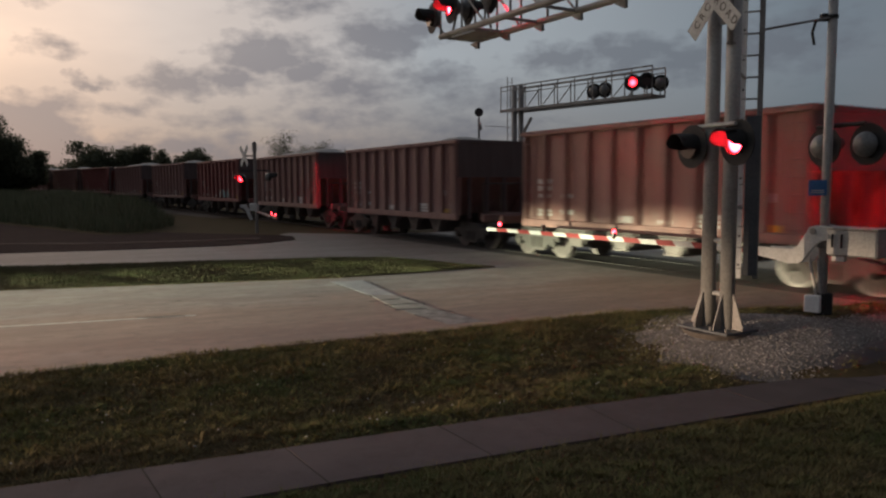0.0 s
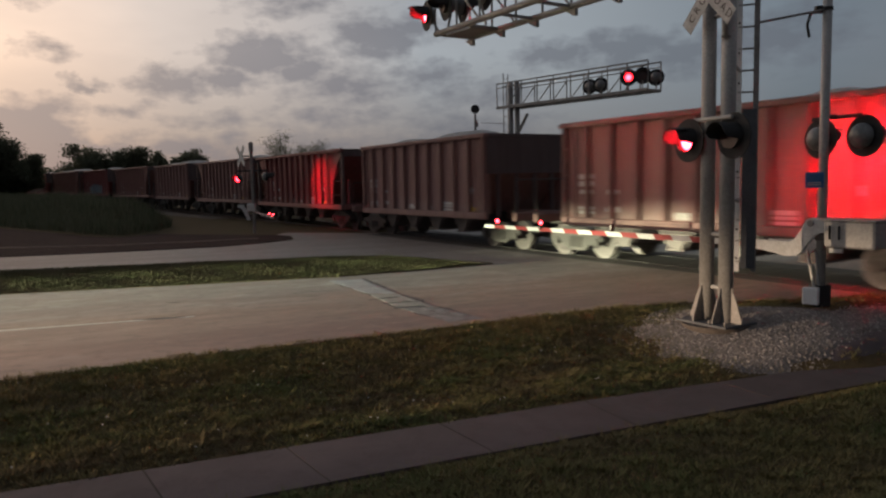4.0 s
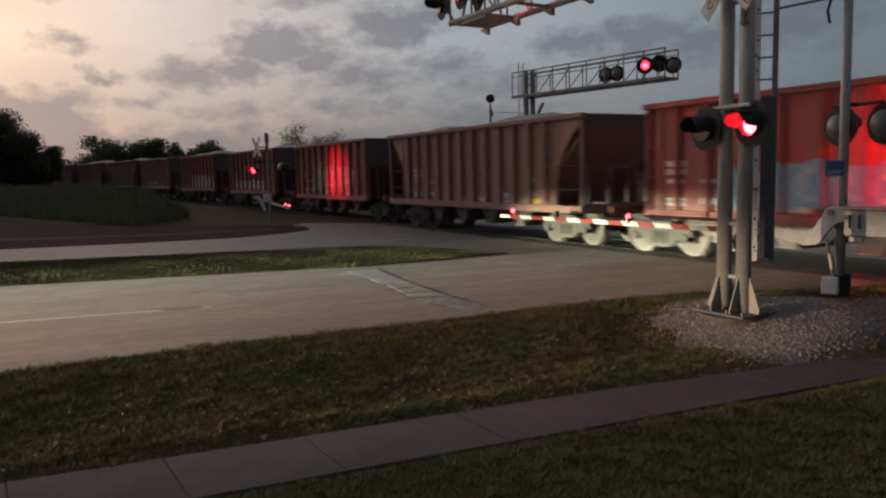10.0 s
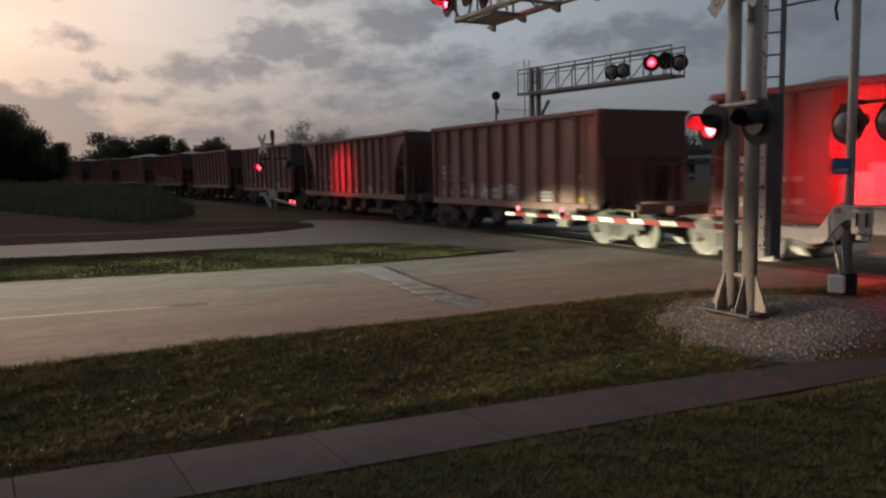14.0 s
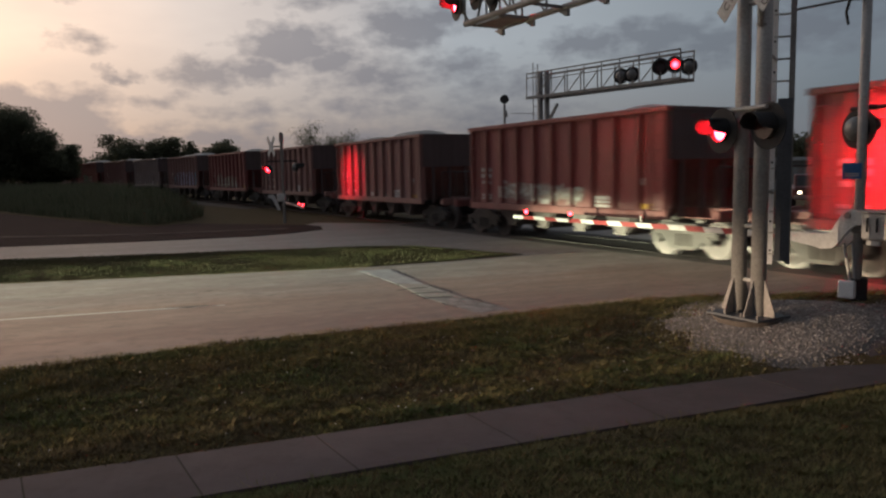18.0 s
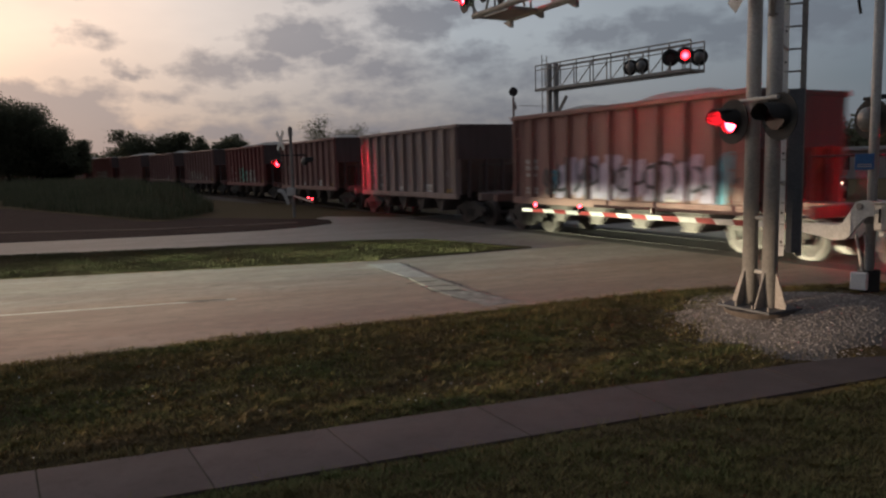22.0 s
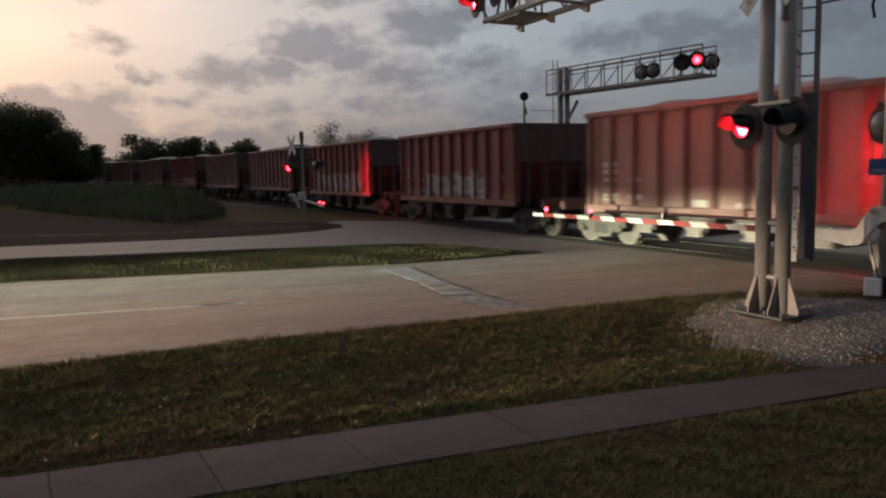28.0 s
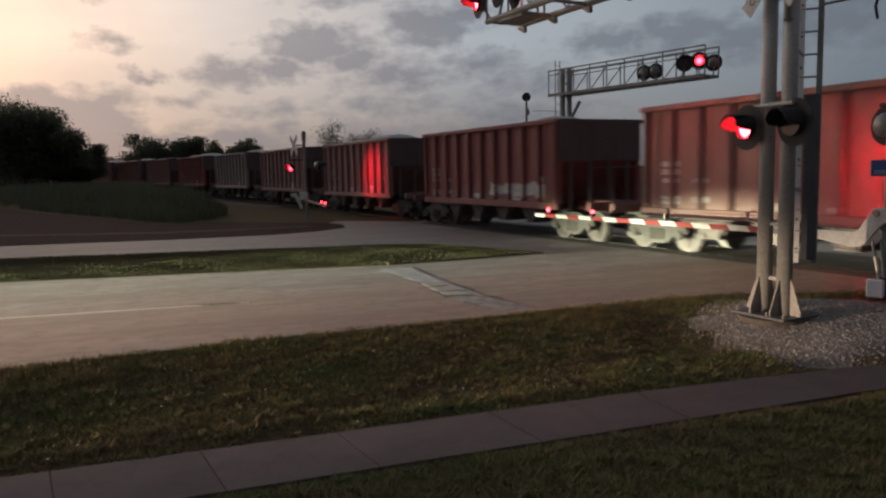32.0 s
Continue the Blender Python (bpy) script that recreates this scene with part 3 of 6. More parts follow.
def height(x, y):
    """How high the ground lies."""
    x, y = np.asarray(x, float), np.asarray(y, float)
    off = x * N.x + y * N.y - TRACK_OFF
    z = np.full(np.broadcast(x, y).shape, -0.016)
    # the verge falls from the road to the sidewalk and stands a little over its slabs
    fall = smooth01((near_edge(x) - y) / 2.6)
    level = -0.30
    off_walk = np.maximum(y - walk_line(x), walk_rim(x) - y) * 0.925
    level = level - 0.025 + 0.055 * smooth01(off_walk / 0.3)
    z = z * (1 - fall) + level * fall
    z = z + 0.02 * np.sin(x * 1.3 + y * 0.7) * np.sin(y * 0.9 - x * 0.4) * fall * smooth01(off_walk / 0.6)
    # the heap of stone round the masts
    d = np.hypot((x - 4.6) / 2.0, (y - 9.9) / 1.35)
    z = z + 0.24 * smooth01(1.25 - d) * smooth01((12.2 - y) / 1.0)
    # a bank with tall grass beside the railway
    bank = smooth01(((x + 14.6) * 0.69 + (y - 34.4) * 0.724 + 3.2) / 4.0) * smooth01((-12.2 - x) / 4.0) * smooth01((-5.4 - off) / 3.0) * smooth01((88 - y) / 12)
    z = z + bank * (0.95 + 0.18 * np.sin(x * 0.7) + 0.12 * np.sin(y * 0.9))
    return z


def grid_mesh(name, xs, ys, material, f, kind="structure", label="", category=""):
    gx, gy = np.meshgrid(xs, ys)
    gz = f(gx, gy)
    nx, ny = len(xs), len(ys)
    v = np.stack([gx, gy, gz], -1).reshape(-1, 3)
    i = (np.arange(ny - 1)[:, None] * nx + np.arange(nx - 1)[None]).ravel()
    q = np.stack([i, i + 1, i + 1 + nx, i + nx], -1)
    me = bpy.data.meshes.new(name)
    me.from_pydata(v.tolist(), [], q.tolist())
    me.materials.append(M[material])
    for p in me.polygons:
        p.use_smooth = True
    return tagged(new(name, me), label, category, "", kind)


def spread(a, b, near0, near1, step, n):
    """Even steps in the near part, ever wider ones out to a and b."""
    mid = np.arange(near0, near1 + step / 2, step)
    lo = near0 - np.geomspace(step, near0 - a, n)[::-1]
    hi = near1 + np.geomspace(step, b - near1, n)
    return np.concatenate([lo, mid, hi])


ground = grid_mesh("ground", spread(-2500, 2500, -26, 16, 0.3, 22), spread(-2500, 2500, -2, 44, 0.3, 22), "soil", height,
                   label="mown grass and bare soil beside the road", category="ground")


def sheet(name, outline, z0, z1, material, label, category, parent=None):
    bm = bmesh.new()
    slab(bm, outline, z0, z1)
    ob = part(name, bm, material, parent, "" if parent else label)
    if parent:
        return ob
    return tagged(ob, label, category, "", "structure")


# both carriageways and the crossing as one paved sheet; the grass island lies on it
road = sheet("road", NEAR_EDGE + [(75, 38), (71, 52), (30, 36.5), (13, 30.5), (1.5, 31.0), (-3.2, 29.6), (-6.6, 31.0), (-6.8, 29.7), (-5.9, 28.6),
                                  (-5.5, 27.1), (-6.2, 25.7), (-7.5, 24.5), (-10.8, 23.3), (-14.0, 22.5), (-60, 10)],
             -0.35, 0.0, "asphalt", "worn grey asphalt road with two carriageways over the crossing", "road")
bm = bmesh.new()
outline = [(-60, 2.5), (-9.0, 14.44), (-4.7, 15.41), (-2.3, 15.95), (-0.5, 16.76), (0.7, 17.42), (1.3, 17.78), (1.25, 17.98), (0.45, 18.6),
           (-0.5, 19.6), (-1.6, 20.35), (-3.0, 20.45), (-6.0, 19.94), (-8.8, 19.1), (-11.6, 18.6), (-60, 6.6)]
slab(bm, outline, -0.02, 0.010)
median = tagged(part("median", bm, "soil"), "grass island between the carriageways", "median", "", "structure")
# dirt strip along the far carriageway
bm = bmesh.new()
slab(bm, [(-60, 10.1), (-14.0, 22.6), (-10.8, 23.4), (-7.5, 24.6), (-6.25, 25.8), (-5.6, 27.1), (-5.95, 28.6), (-6.8, 29.6), (-8.4, 30.0), (-12.0, 31.6), (-14.6, 32.0), (-31, 46.8), (-60, 62)], -0.3, 0.02)
verge = tagged(part("dirt_verge", bm, "dirt"), "reddish bare dirt along the far carriageway", "verge", "", "structure")

# a pale trodden line in the dirt
bm = bmesh.new()
trod = [(-40, 27.2), (-22, 26.1), (-16.1, 25.9), (-11.9, 25.9), (-9.4, 26.7), (-7.0, 27.6)]
for (xa, ya), (xb, yb) in zip(trod, trod[1:]):
    beam_between(bm, (xa, ya, 0.022), (xb, yb, 0.022), 0.34, 0.03)
tagged(part("trodden_line", bm, "trodden"), "pale trodden line in the bare dirt", "path", "", "structure")

# paint and patches on the road
def coat(bm, outline, z=0.003, lip=0.12):
    """A thin coat on the road whose rim runs out flat."""
    c = sum((Vector((x, y, 0)) for x, y in outline), Vector()) / len(outline)
    lo = [bm.verts.new((x, y, 0.0004)) for x, y in outline]
    hi = [bm.verts.new(Vector((x, y, z)).lerp(Vector((c.x, c.y, z)), lip)) for x, y in outline]
    bm.faces.new(hi)
    for i in range(len(outline)):
        k = (i + 1) % len(outline)
        bm.faces.new((lo[i], lo[k], hi[k], hi[i]))
    bmesh.ops.recalc_face_normals(bm, faces=bm.faces[:])
    return bm


def crack(pts, wide, seed):
    """A wandering seam of tar along the points."""
    g = random.Random(seed)
    bm = bmesh.new()
    line = []
    for (xa, ya), (xb, yb) in zip(pts, pts[1:]):
        n = max(2, int(math.hypot(xb - xa, yb - ya) / 0.16))
        line += [(xa + (xb - xa) * i / n + g.uniform(-0.03, 0.03), ya + (yb - ya) * i / n + g.uniform(-0.03, 0.03)) for i in range(n)]
    rows = []
    for i, (x, y) in enumerate(line):
        xa, ya = line[max(0, i - 1)]
        xb, yb = line[min(len(line) - 1, i + 1)]
        d = Vector((xb - xa, yb - ya, 0)).normalized()
        s_ = Vector((-d.y, d.x, 0)) * wide * g.uniform(0.3, 1.0)
        p = Vector((x, y, 0))
        rows.append([bm.verts.new(p - s_ + Vector((0, 0, 0.0045))), bm.verts.new(p + s_ + Vector((0, 0, 0.0045)))])
    gap = False
    for i, (a, b) in enumerate(zip(rows, rows[1:])):
        if i % 3 == 0:
            gap = len(rows) > 14 and g.random() < 0.5
        if not gap:
            bm.faces.new((a[0], b[0], b[1], a[1]))
    return bm


bm = bmesh.new()
coat(bm, [(-16.5, 7.56), (-10.0, 9.60), (-4.0, 11.48), (-4.0, 11.56), (-10.0, 9.69), (-16.5, 7.66)], 0.0025, 0.02)
tagged(part("lane_line", bm, "line"), "worn white lane line on the asphalt", "road marking", "", "structure")
for pts, mat_name in (
        ([(-2.45, 15.4), (-1.75, 15.55), (-0.86, 13.4), (-1.42, 13.5)], "patch"),
        ([(-1.40, 13.46), (-0.84, 13.36), (-0.12, 11.9), (-0.85, 12.1)], "patch_worn"),
        ([(-0.83, 12.06), (-0.10, 11.86), (0.62, 10.78), (0.08, 10.58), (-0.37, 11.26)], "patch_broken"),
        ([(-4.75, 11.40), (-4.25, 11.54), (-4.15, 11.50), (-4.6, 11.34)], "tar"),
        ([(-5.0, 12.96), (-4.75, 13.02), (-4.8, 12.94)], "tar")):
    bm = bmesh.new()
    coat(bm, pts)
    tagged(part("road_patch", bm, mat_name), "cut patch in the asphalt" if mat_name != "tar" else "dark tar patch in the asphalt", "road patch", "", "structure")

for k, (pts, wide) in enumerate((
        ([(-2.5, 15.4), (-1.45, 13.5), (-0.88, 12.1), (-0.38, 11.26), (0.05, 10.55)], 0.02),
        ([(-1.7, 15.6), (-0.82, 13.4), (-0.08, 11.88), (0.66, 10.8)], 0.022),
        ([(-2.9, 13.7), (-2.0, 14.12), (-1.2, 14.42)], 0.022), ([(-1.3, 12.7), (-0.95, 12.95), (-0.55, 12.98)], 0.06),
        ([(-1.0, 12.35), (-0.6, 12.45), (-0.3, 12.3)], 0.07), ([(-0.8, 11.8), (-0.4, 11.95), (-0.1, 11.9)], 0.06),
        ([(-4.95, 11.35), (-4.5, 11.3), (-3.95, 11.55)], 0.03), ([(-5.6, 12.6), (-5.2, 12.7)], 0.016), ([(-3.4, 13.2), (-2.8, 13.35), (-2.1, 13.3)], 0.014))):
    tagged(part("tar_seam", crack(pts, wide, k), "tar"), "dark cracked tar seam in the asphalt", "tar seam", "", "structure")

# sidewalk of separate slabs, cast at uneven lengths
sidewalk = new("sidewalk")
tagged(sidewalk, "weathered grey concrete sidewalk of separate slabs", "sidewalk", "", "structure")
JOINTS = [(-9.2, 0.40), (-7.8, 0.40), (-6.4, 0.40), (-5.1, 0.52), (-3.66, 0.55), (-2.57, 0.53), (-1.45, 0.52), (-0.06, 0.48), (1.49, 0.35), (3.15, 0.36), (4.75, 0.36), (6.3, 0.36), (7.9, 0.36), (9.5, 0.36), (11.1, 0.36)]


def ends_of(joint):
    """Far and near end of a joint across the sidewalk."""
    xf, skew = joint
    xn = xf + skew
    return Vector((xf, float(walk_line(xf)), 0)), Vector((xn, float(walk_rim(xn)), 0))


for k, (ja, jb) in enumerate(zip(JOINTS, JOINTS[1:])):
    (af, an), (bf, bn) = ends_of(ja), ends_of(jb)
    g = 0.0055
    ring = [af.lerp(bf, g), an.lerp(bn, g), bn.lerp(an, g), bf.lerp(af, g)]
    mid = sum(ring, Vector()) / 4
    bm = bmesh.new()
    z = -0.288 + 0.001 * math.sin(k * 2.3)
    levels = [[bm.verts.new((q.x, q.y, zz)) for q in (v.lerp(mid, w_) for v in ring)] for zz, w_ in ((-0.42, 0.0), (z - 0.003, 0.0), (z, 0.003))]
    bm.faces.new(levels[2])
    for lo, hi in zip(levels, levels[1:]):
        for q in range(4):
            bm.faces.new((lo[q], lo[(q + 1) % 4], hi[(q + 1) % 4], hi[q]))
    bmesh.ops.recalc_face_normals(bm, faces=bm.faces[:])
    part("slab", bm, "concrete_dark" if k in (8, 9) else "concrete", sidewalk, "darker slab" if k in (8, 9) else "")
    bm = bmesh.new()
    beam_between(bm, bf + Vector((0, 0, -0.3265)), bn + Vector((0, 0, -0.3265)), 0.026, 0.07)
    part("joint_fill", bm, "joint", sidewalk, "dark soil in the joint")

# ---- railway ----
STATIONS = [-420, -360, -300, -260, -220, -190, -160, -140, -120, -105, -90, -80, -70, -60, -52, -45, -38, -30, -8, 160]
bm = bmesh.new()
prof = [(-3.2, -0.4), (-2.0, -0.16), (2.0, -0.16), (3.2, -0.4)]
ends = [[bm.verts.new(on_track(s, o, z)) for o, z in prof] for s in STATIONS]
for e0, e1 in zip(ends, ends[1:]):
    for i in range(3):
        bm.faces.new((e0[i], e1[i], e1[i + 1], e0[i + 1]))
tagged(part("track_bed", bm, "ballast"), "grey crushed-stone ballast under the railway", "ballast", "", "structure")
railway = new("railway")
tagged(railway, "single railway track with steel rails on dark ties", "railway", "", "structure")
for o in (-0.7175, 0.7175):
    bm = bmesh.new()
    legs = [(on_track(p, o), on_track(q, o)) for p, q in zip(STATIONS, STATIONS[1:])]
    for a, b in legs:
        beam_between(bm, a + Vector((0, 0, -0.075)), b + Vector((0, 0, -0.075)), 0.018, 0.11)
        beam_between(bm, a + Vector((0, 0, -0.145)), b + Vector((0, 0, -0.145)), 0.14, 0.025)
    part("rail", bm, "rail", railway)
    bm = bmesh.new()
    for a, b in legs:
        beam_between(bm, a + Vector((0, 0, -0.0185)), b + Vector((0, 0, -0.0185)), 0.072, 0.036)
    part("rail_head", bm, "rail_top", railway)
bm = bmesh.new()
box(bm, (0, 0, -0.24), (0.23, 2.6, 0.17), bevel=0.01)
tie = part("tie", bm, "tie", railway)
tie.matrix_basis = on_rail(-27.0)
for i in range(1, 200):
    s = -27.0 - 0.55 * i if i < 170 else 5.0 + 0.55 * (i - 170)
    again(tie, "tie", on_rail(s) @ pose(0, 0, 0, 0, 0, 0.6 * math.sin(i * 3.1)))
# dark worn crossing panels over the rails, train's shade put into their colour
for k in range(14):
    a_, b_ = -26.0 + 2.1 * k, -26.0 + 2.1 * k + 2.08
    for lo_, hi_ in ((-1.40, -0.757), (-0.678, 0.678), (0.757, 1.40)):
        bm = bmesh.new()
        lip = 0.07
        e = ((a_, lo_, 0.0), (b_, lo_, 0.0), (b_, lo_ + lip, 0.0022), (a_, lo_ + lip, 0.0022), (b_, hi_ - lip, 0.0022), (a_, hi_ - lip, 0.0022), (b_, hi_, 0.0), (a_, hi_, 0.0))
        v = []
        for s_, o_, z_ in e:
            q = on_track(s_, o_)
            v.append(bm.verts.new((q.x, q.y, z_ + 0.0005)))
        for f in ((0, 1, 2, 3), (3, 2, 4, 5), (5, 4, 6, 7)):
            bm.faces.new([v[i_] for i_ in f])
        bmesh.ops.recalc_face_normals(bm, faces=bm.faces[:])
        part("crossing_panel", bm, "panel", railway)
# worn rail heads flush with the panels
for o in (-0.7175, 0.7175):
    bm = bmesh.new()
    p, q = on_track(-26.0, o), on_track(3.4, o)
    beam_between(bm, Vector((p.x, p.y, -0.004)), Vector((q.x, q.y, -0.004)), 0.072, 0.013)
    part("rail_head", bm, "rail_top", railway)

# ---- freight cars ----
TOP, SILL, HALF, WHEEL, BASE = 3.43, 1.04, 1.60, 0.42, 0.755


def wheelset_mesh():
    bm = bmesh.new()
    rod(bm, (0, -0.86, 0), (0, 0.86, 0), 0.085, 10)
    for sgn in (-1, 1):
        y = 0.7175 * sgn
        rod(bm, (0, y - 0.065, 0), (0, y + 0.065, 0), WHEEL, 28)
        rod(bm, (0, y - sgn * 0.065, 0), (0, y - sgn * 0.095, 0), WHEEL + 0.026, 28)
        rod(bm, (0, y + sgn * 0.065, 0), (0, y + sgn * 0.02, 0), WHEEL - 0.055, 24, 0.2)
        rod(bm, (0, y + sgn * 0.07, 0), (0, y + sgn * 0.11, 0), 0.15, 14)
        for k in range(3):
            a = k * 2.094
            box(bm, (0.27 * math.cos(a), y + sgn * 0.078, 0.27 * math.sin(a)), (0.05, 0.012, 0.05))
    return bm


def truck_mesh():
    bm = bmesh.new()
    for sgn in (-1, 1):
        y = 1.0 * sgn
        plate_xz(bm, [(-0.98, 0.46), (-0.94, 0.60), (-0.56, 0.68), (-0.34, 0.80), (0.34, 0.80), (0.56, 0.68), (0.94, 0.60), (0.98, 0.46),
                      (0.66, 0.46), (0.44, 0.28), (0.30, 0.19), (-0.30, 0.19), (-0.44, 0.28), (-0.66, 0.46)], y - 0.07, y + 0.07)
        for x in (-0.17, 0.0, 0.17):
            rod(bm, (x, y + sgn * 0.08, 0.27), (x, y + sgn * 0.08, 0.55), 0.065, 8)
        for x in (-BASE, BASE):
            rod(bm, (x, y - 0.04 * sgn, WHEEL), (x, y + 0.13 * sgn, WHEEL), 0.11, 12)
    box(bm, (0, 0, 0.62), (0.36, 2.1, 0.24), bevel=0.03)
    return bm


def mound_mesh(rx, ry, rz_top, seed, z0):
    """A heap of crushed stone with two or three crests."""
    g = np.random.default_rng(seed)
    xs, ys = np.linspace(-rx, rx, 30), np.linspace(-ry, ry, 11)
    crest = [(g.uniform(-0.65, -0.25) * rx, g.uniform(0.6, 1.0)), (g.uniform(-0.1, 0.25) * rx, g.uniform(0.3, 1.0)), (g.uniform(0.4, 0.7) * rx, g.uniform(0.5, 1.0))]
    bm = bmesh.new()
    rows = []
    for y in ys:
        row = []
        for x in xs:
            hgt = max(a * math.exp(-((x - c) / (0.24 * rx)) ** 2) for c, a in crest)
            edge = (1 - (abs(x) / rx) ** 4) * (1 - (abs(y) / ry) ** 2.2)
            row.append(bm.verts.new((x, y, z0 + rz_top * hgt * max(0, edge) - 0.10 * (1 - edge) + g.uniform(-0.02, 0.02))))
        rows.append(row)
    for j in range(len(ys) - 1):
        for i in range(len(xs) - 1):
            bm.faces.new((rows[j][i], rows[j][i + 1], rows[j + 1][i + 1], rows[j + 1][i]))
    return bm


def ladder_mesh(y, x, z0, z1, n, sgn):
    bm = bmesh.new()
    for dx in (-0.2, 0.2):
        box(bm, (x + dx, y, (z0 + z1) / 2), (0.045, 0.04, z1 - z0))
    for k in range(n):
        z = z0 + (z1 - z0) * (k + 0.5) / n
        rod(bm, (x - 0.2, y, z), (x + 0.2, y, z), 0.013, 6)
    return bm


def build_car(kind, paint, seed):
    """A freight car on the ground at the origin, heading along x. kind: straight (upright ends) or sloped (side sheets cut off at the ends)."""
    car = empty("hopper_car", Matrix.Identity(4), "", "freight car", "cars of the stone train")
    straight = kind == "straight"
    end = 4.17 if straight else 5.45
    for sgn in (-1, 1):
        bm = bmesh.new()
        y = sgn * (HALF - 0.155)
        if straight:
            box(bm, (0, y, (TOP + SILL) / 2), (2 * end, 0.05, TOP - SILL))
        else:
            cut = [(end, TOP - 0.10), (end - 0.40, TOP - 0.42), (end - 0.78, TOP - 0.85), (end - 1.02, TOP - 1.30), (end - 1.12, TOP - 1.75), (end - 1.14, SILL)]
            o = [(-end, TOP), (end, TOP)] + cut + [(-x_, z_) for x_, z_ in cut[::-1]]
            plate_xz(bm, o, y - 0.025, y + 0.025)
        part("side_sheet", bm, paint, car)
        n = 11 if straight else 12
        first = None
        for i in range(n):
            reach = end - 0.10 if straight else 3.95
            x = -reach + 2 * reach * i / (n - 1)
            if first is None:
                bm = bmesh.new()
                box(bm, (0, 0, (TOP + SILL) / 2), (0.12, 0.15, TOP - SILL - 0.1), bevel=0.018)
                first = part("rib", bm, paint.replace("paint", "rib"), car)
                first.matrix_basis = pose(x, sgn * (HALF - 0.075), 0)
            else:
                again(first, "rib", pose(x, sgn * (HALF - 0.075), 0))
        bm = bmesh.new()
        box(bm, (0, sgn * (HALF - 0.06), TOP - 0.05), (2 * end + 0.1, 0.16, 0.13), bevel=0.02)
        part("top_chord", bm, paint.replace("paint", "rib"), car)
        bm = bmesh.new()
        box(bm, (0, sgn * (HALF - 0.07), SILL - 0.05), (2 * end, 0.14, 0.20), bevel=0.015)
        part("side_sill", bm, paint.replace("paint", "rib"), car)
        bm = ladder_mesh(sgn * (HALF - 0.02), (end - 0.32) if straight else 4.05, 1.0, TOP - 0.15, 7, sgn)
        part("ladder", bm, paint.replace("paint", "rib"), car)
        bm = ladder_mesh(sgn * (HALF - 0.02), -(end - 0.32) if straight else -4.05, 1.0, TOP - 0.15, 7, sgn)
        part("ladder", bm, paint.replace("paint", "rib"), car)
    for sgn in (-1, 1):
        bm = bmesh.new()
        if straight:
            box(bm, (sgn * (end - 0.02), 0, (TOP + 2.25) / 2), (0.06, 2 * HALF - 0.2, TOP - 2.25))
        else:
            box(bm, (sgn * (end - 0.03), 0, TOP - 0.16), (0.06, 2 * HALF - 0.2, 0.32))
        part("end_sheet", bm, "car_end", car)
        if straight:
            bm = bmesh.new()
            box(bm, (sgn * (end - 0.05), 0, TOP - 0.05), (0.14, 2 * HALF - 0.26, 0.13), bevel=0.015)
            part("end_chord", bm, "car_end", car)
        for y in () if straight else (-HALF + 0.12, HALF - 0.12):
            bm = bmesh.new()
            box(bm, (sgn * (end - 0.06), y, (TOP + SILL) / 2), (0.12, 0.12, TOP - SILL))
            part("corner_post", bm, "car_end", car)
            for z_ in (1.5, 2.1):
                bm = bmesh.new()
                rod(bm, (sgn * (end - 0.06), y, z_), (sgn * (end - 1.14), y, z_), 0.018, 6)
                part("grab_bar", bm, "under", car)
        bm = bmesh.new()
        zt = 2.28 if straight else TOP - 0.3
        beam_between(bm, (sgn * (end - 0.05), 0, zt), (sgn * (2.9 if straight else 3.2), 0, 0.98), 2 * HALF - 0.40, 0.05)
        part("slope_sheet", bm, paint, car)
        bm = bmesh.new()
        beam_between(bm, (sgn * 3.6, 0, 0.98), (sgn * 5.45, 0, 0.98), 0.7, 0.26)
        box(bm, (sgn * 5.40, 0, 1.0), (0.14, 2.9, 0.24), bevel=0.02)
        part("end_platform", bm, paint.replace("paint", "rib"), car)
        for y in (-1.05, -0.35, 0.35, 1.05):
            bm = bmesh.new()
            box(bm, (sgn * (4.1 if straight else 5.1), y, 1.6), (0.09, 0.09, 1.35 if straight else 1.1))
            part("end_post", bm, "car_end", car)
        if straight:
            bm = bmesh.new()
            rod(bm, (sgn * 5.40, -1.4, 2.05), (sgn * 5.40, 1.4, 2.05), 0.02, 6)
            for y in (-1.4, 1.4):
                rod(bm, (sgn * 5.40, y, 1.0), (sgn * 5.40, y, 2.05), 0.02, 6)
            part("grab_rail", bm, "under", car)
        bm = bmesh.new()
        beam_between(bm, (sgn * 5.4, 0, 0.86), (sgn * 5.80, 0, 0.86), 0.2, 0.2)
        box(bm, (sgn * 5.80, 0.04, 0.86), (0.22, 0.30, 0.28), bevel=0.03)
        part("coupler", bm, "under", car)
        tr = part("truck", truck_mesh(), "under", car)
        tr.matrix_basis = pose(sgn * 4.2, 0, 0)
        for x in (-BASE, BASE):
            ws = part("wheelset", wheelset_mesh(), "wheel", tr, "grey steel wheels on an axle")
            ws.matrix_basis = pose(x, 0, WHEEL)
    for x in (-2.35, -0.8, 0.8, 2.35):
        bm = bmesh.new()
        for sg2 in (-1, 1):
            plate = [(-0.66, 1.0), (0.66, 1.0), (0.20, 0.46), (-0.20, 0.46)]
            plate_xz(bm, plate, sg2 * 1.18 - 0.02, sg2 * 1.18 + 0.02)
        beam_between(bm, (-0.64, 0, 0.98), (-0.20, 0, 0.46), 2.3, 0.03)
        beam_between(bm, (0.64, 0, 0.98), (0.20, 0, 0.46), 2.3, 0.03)
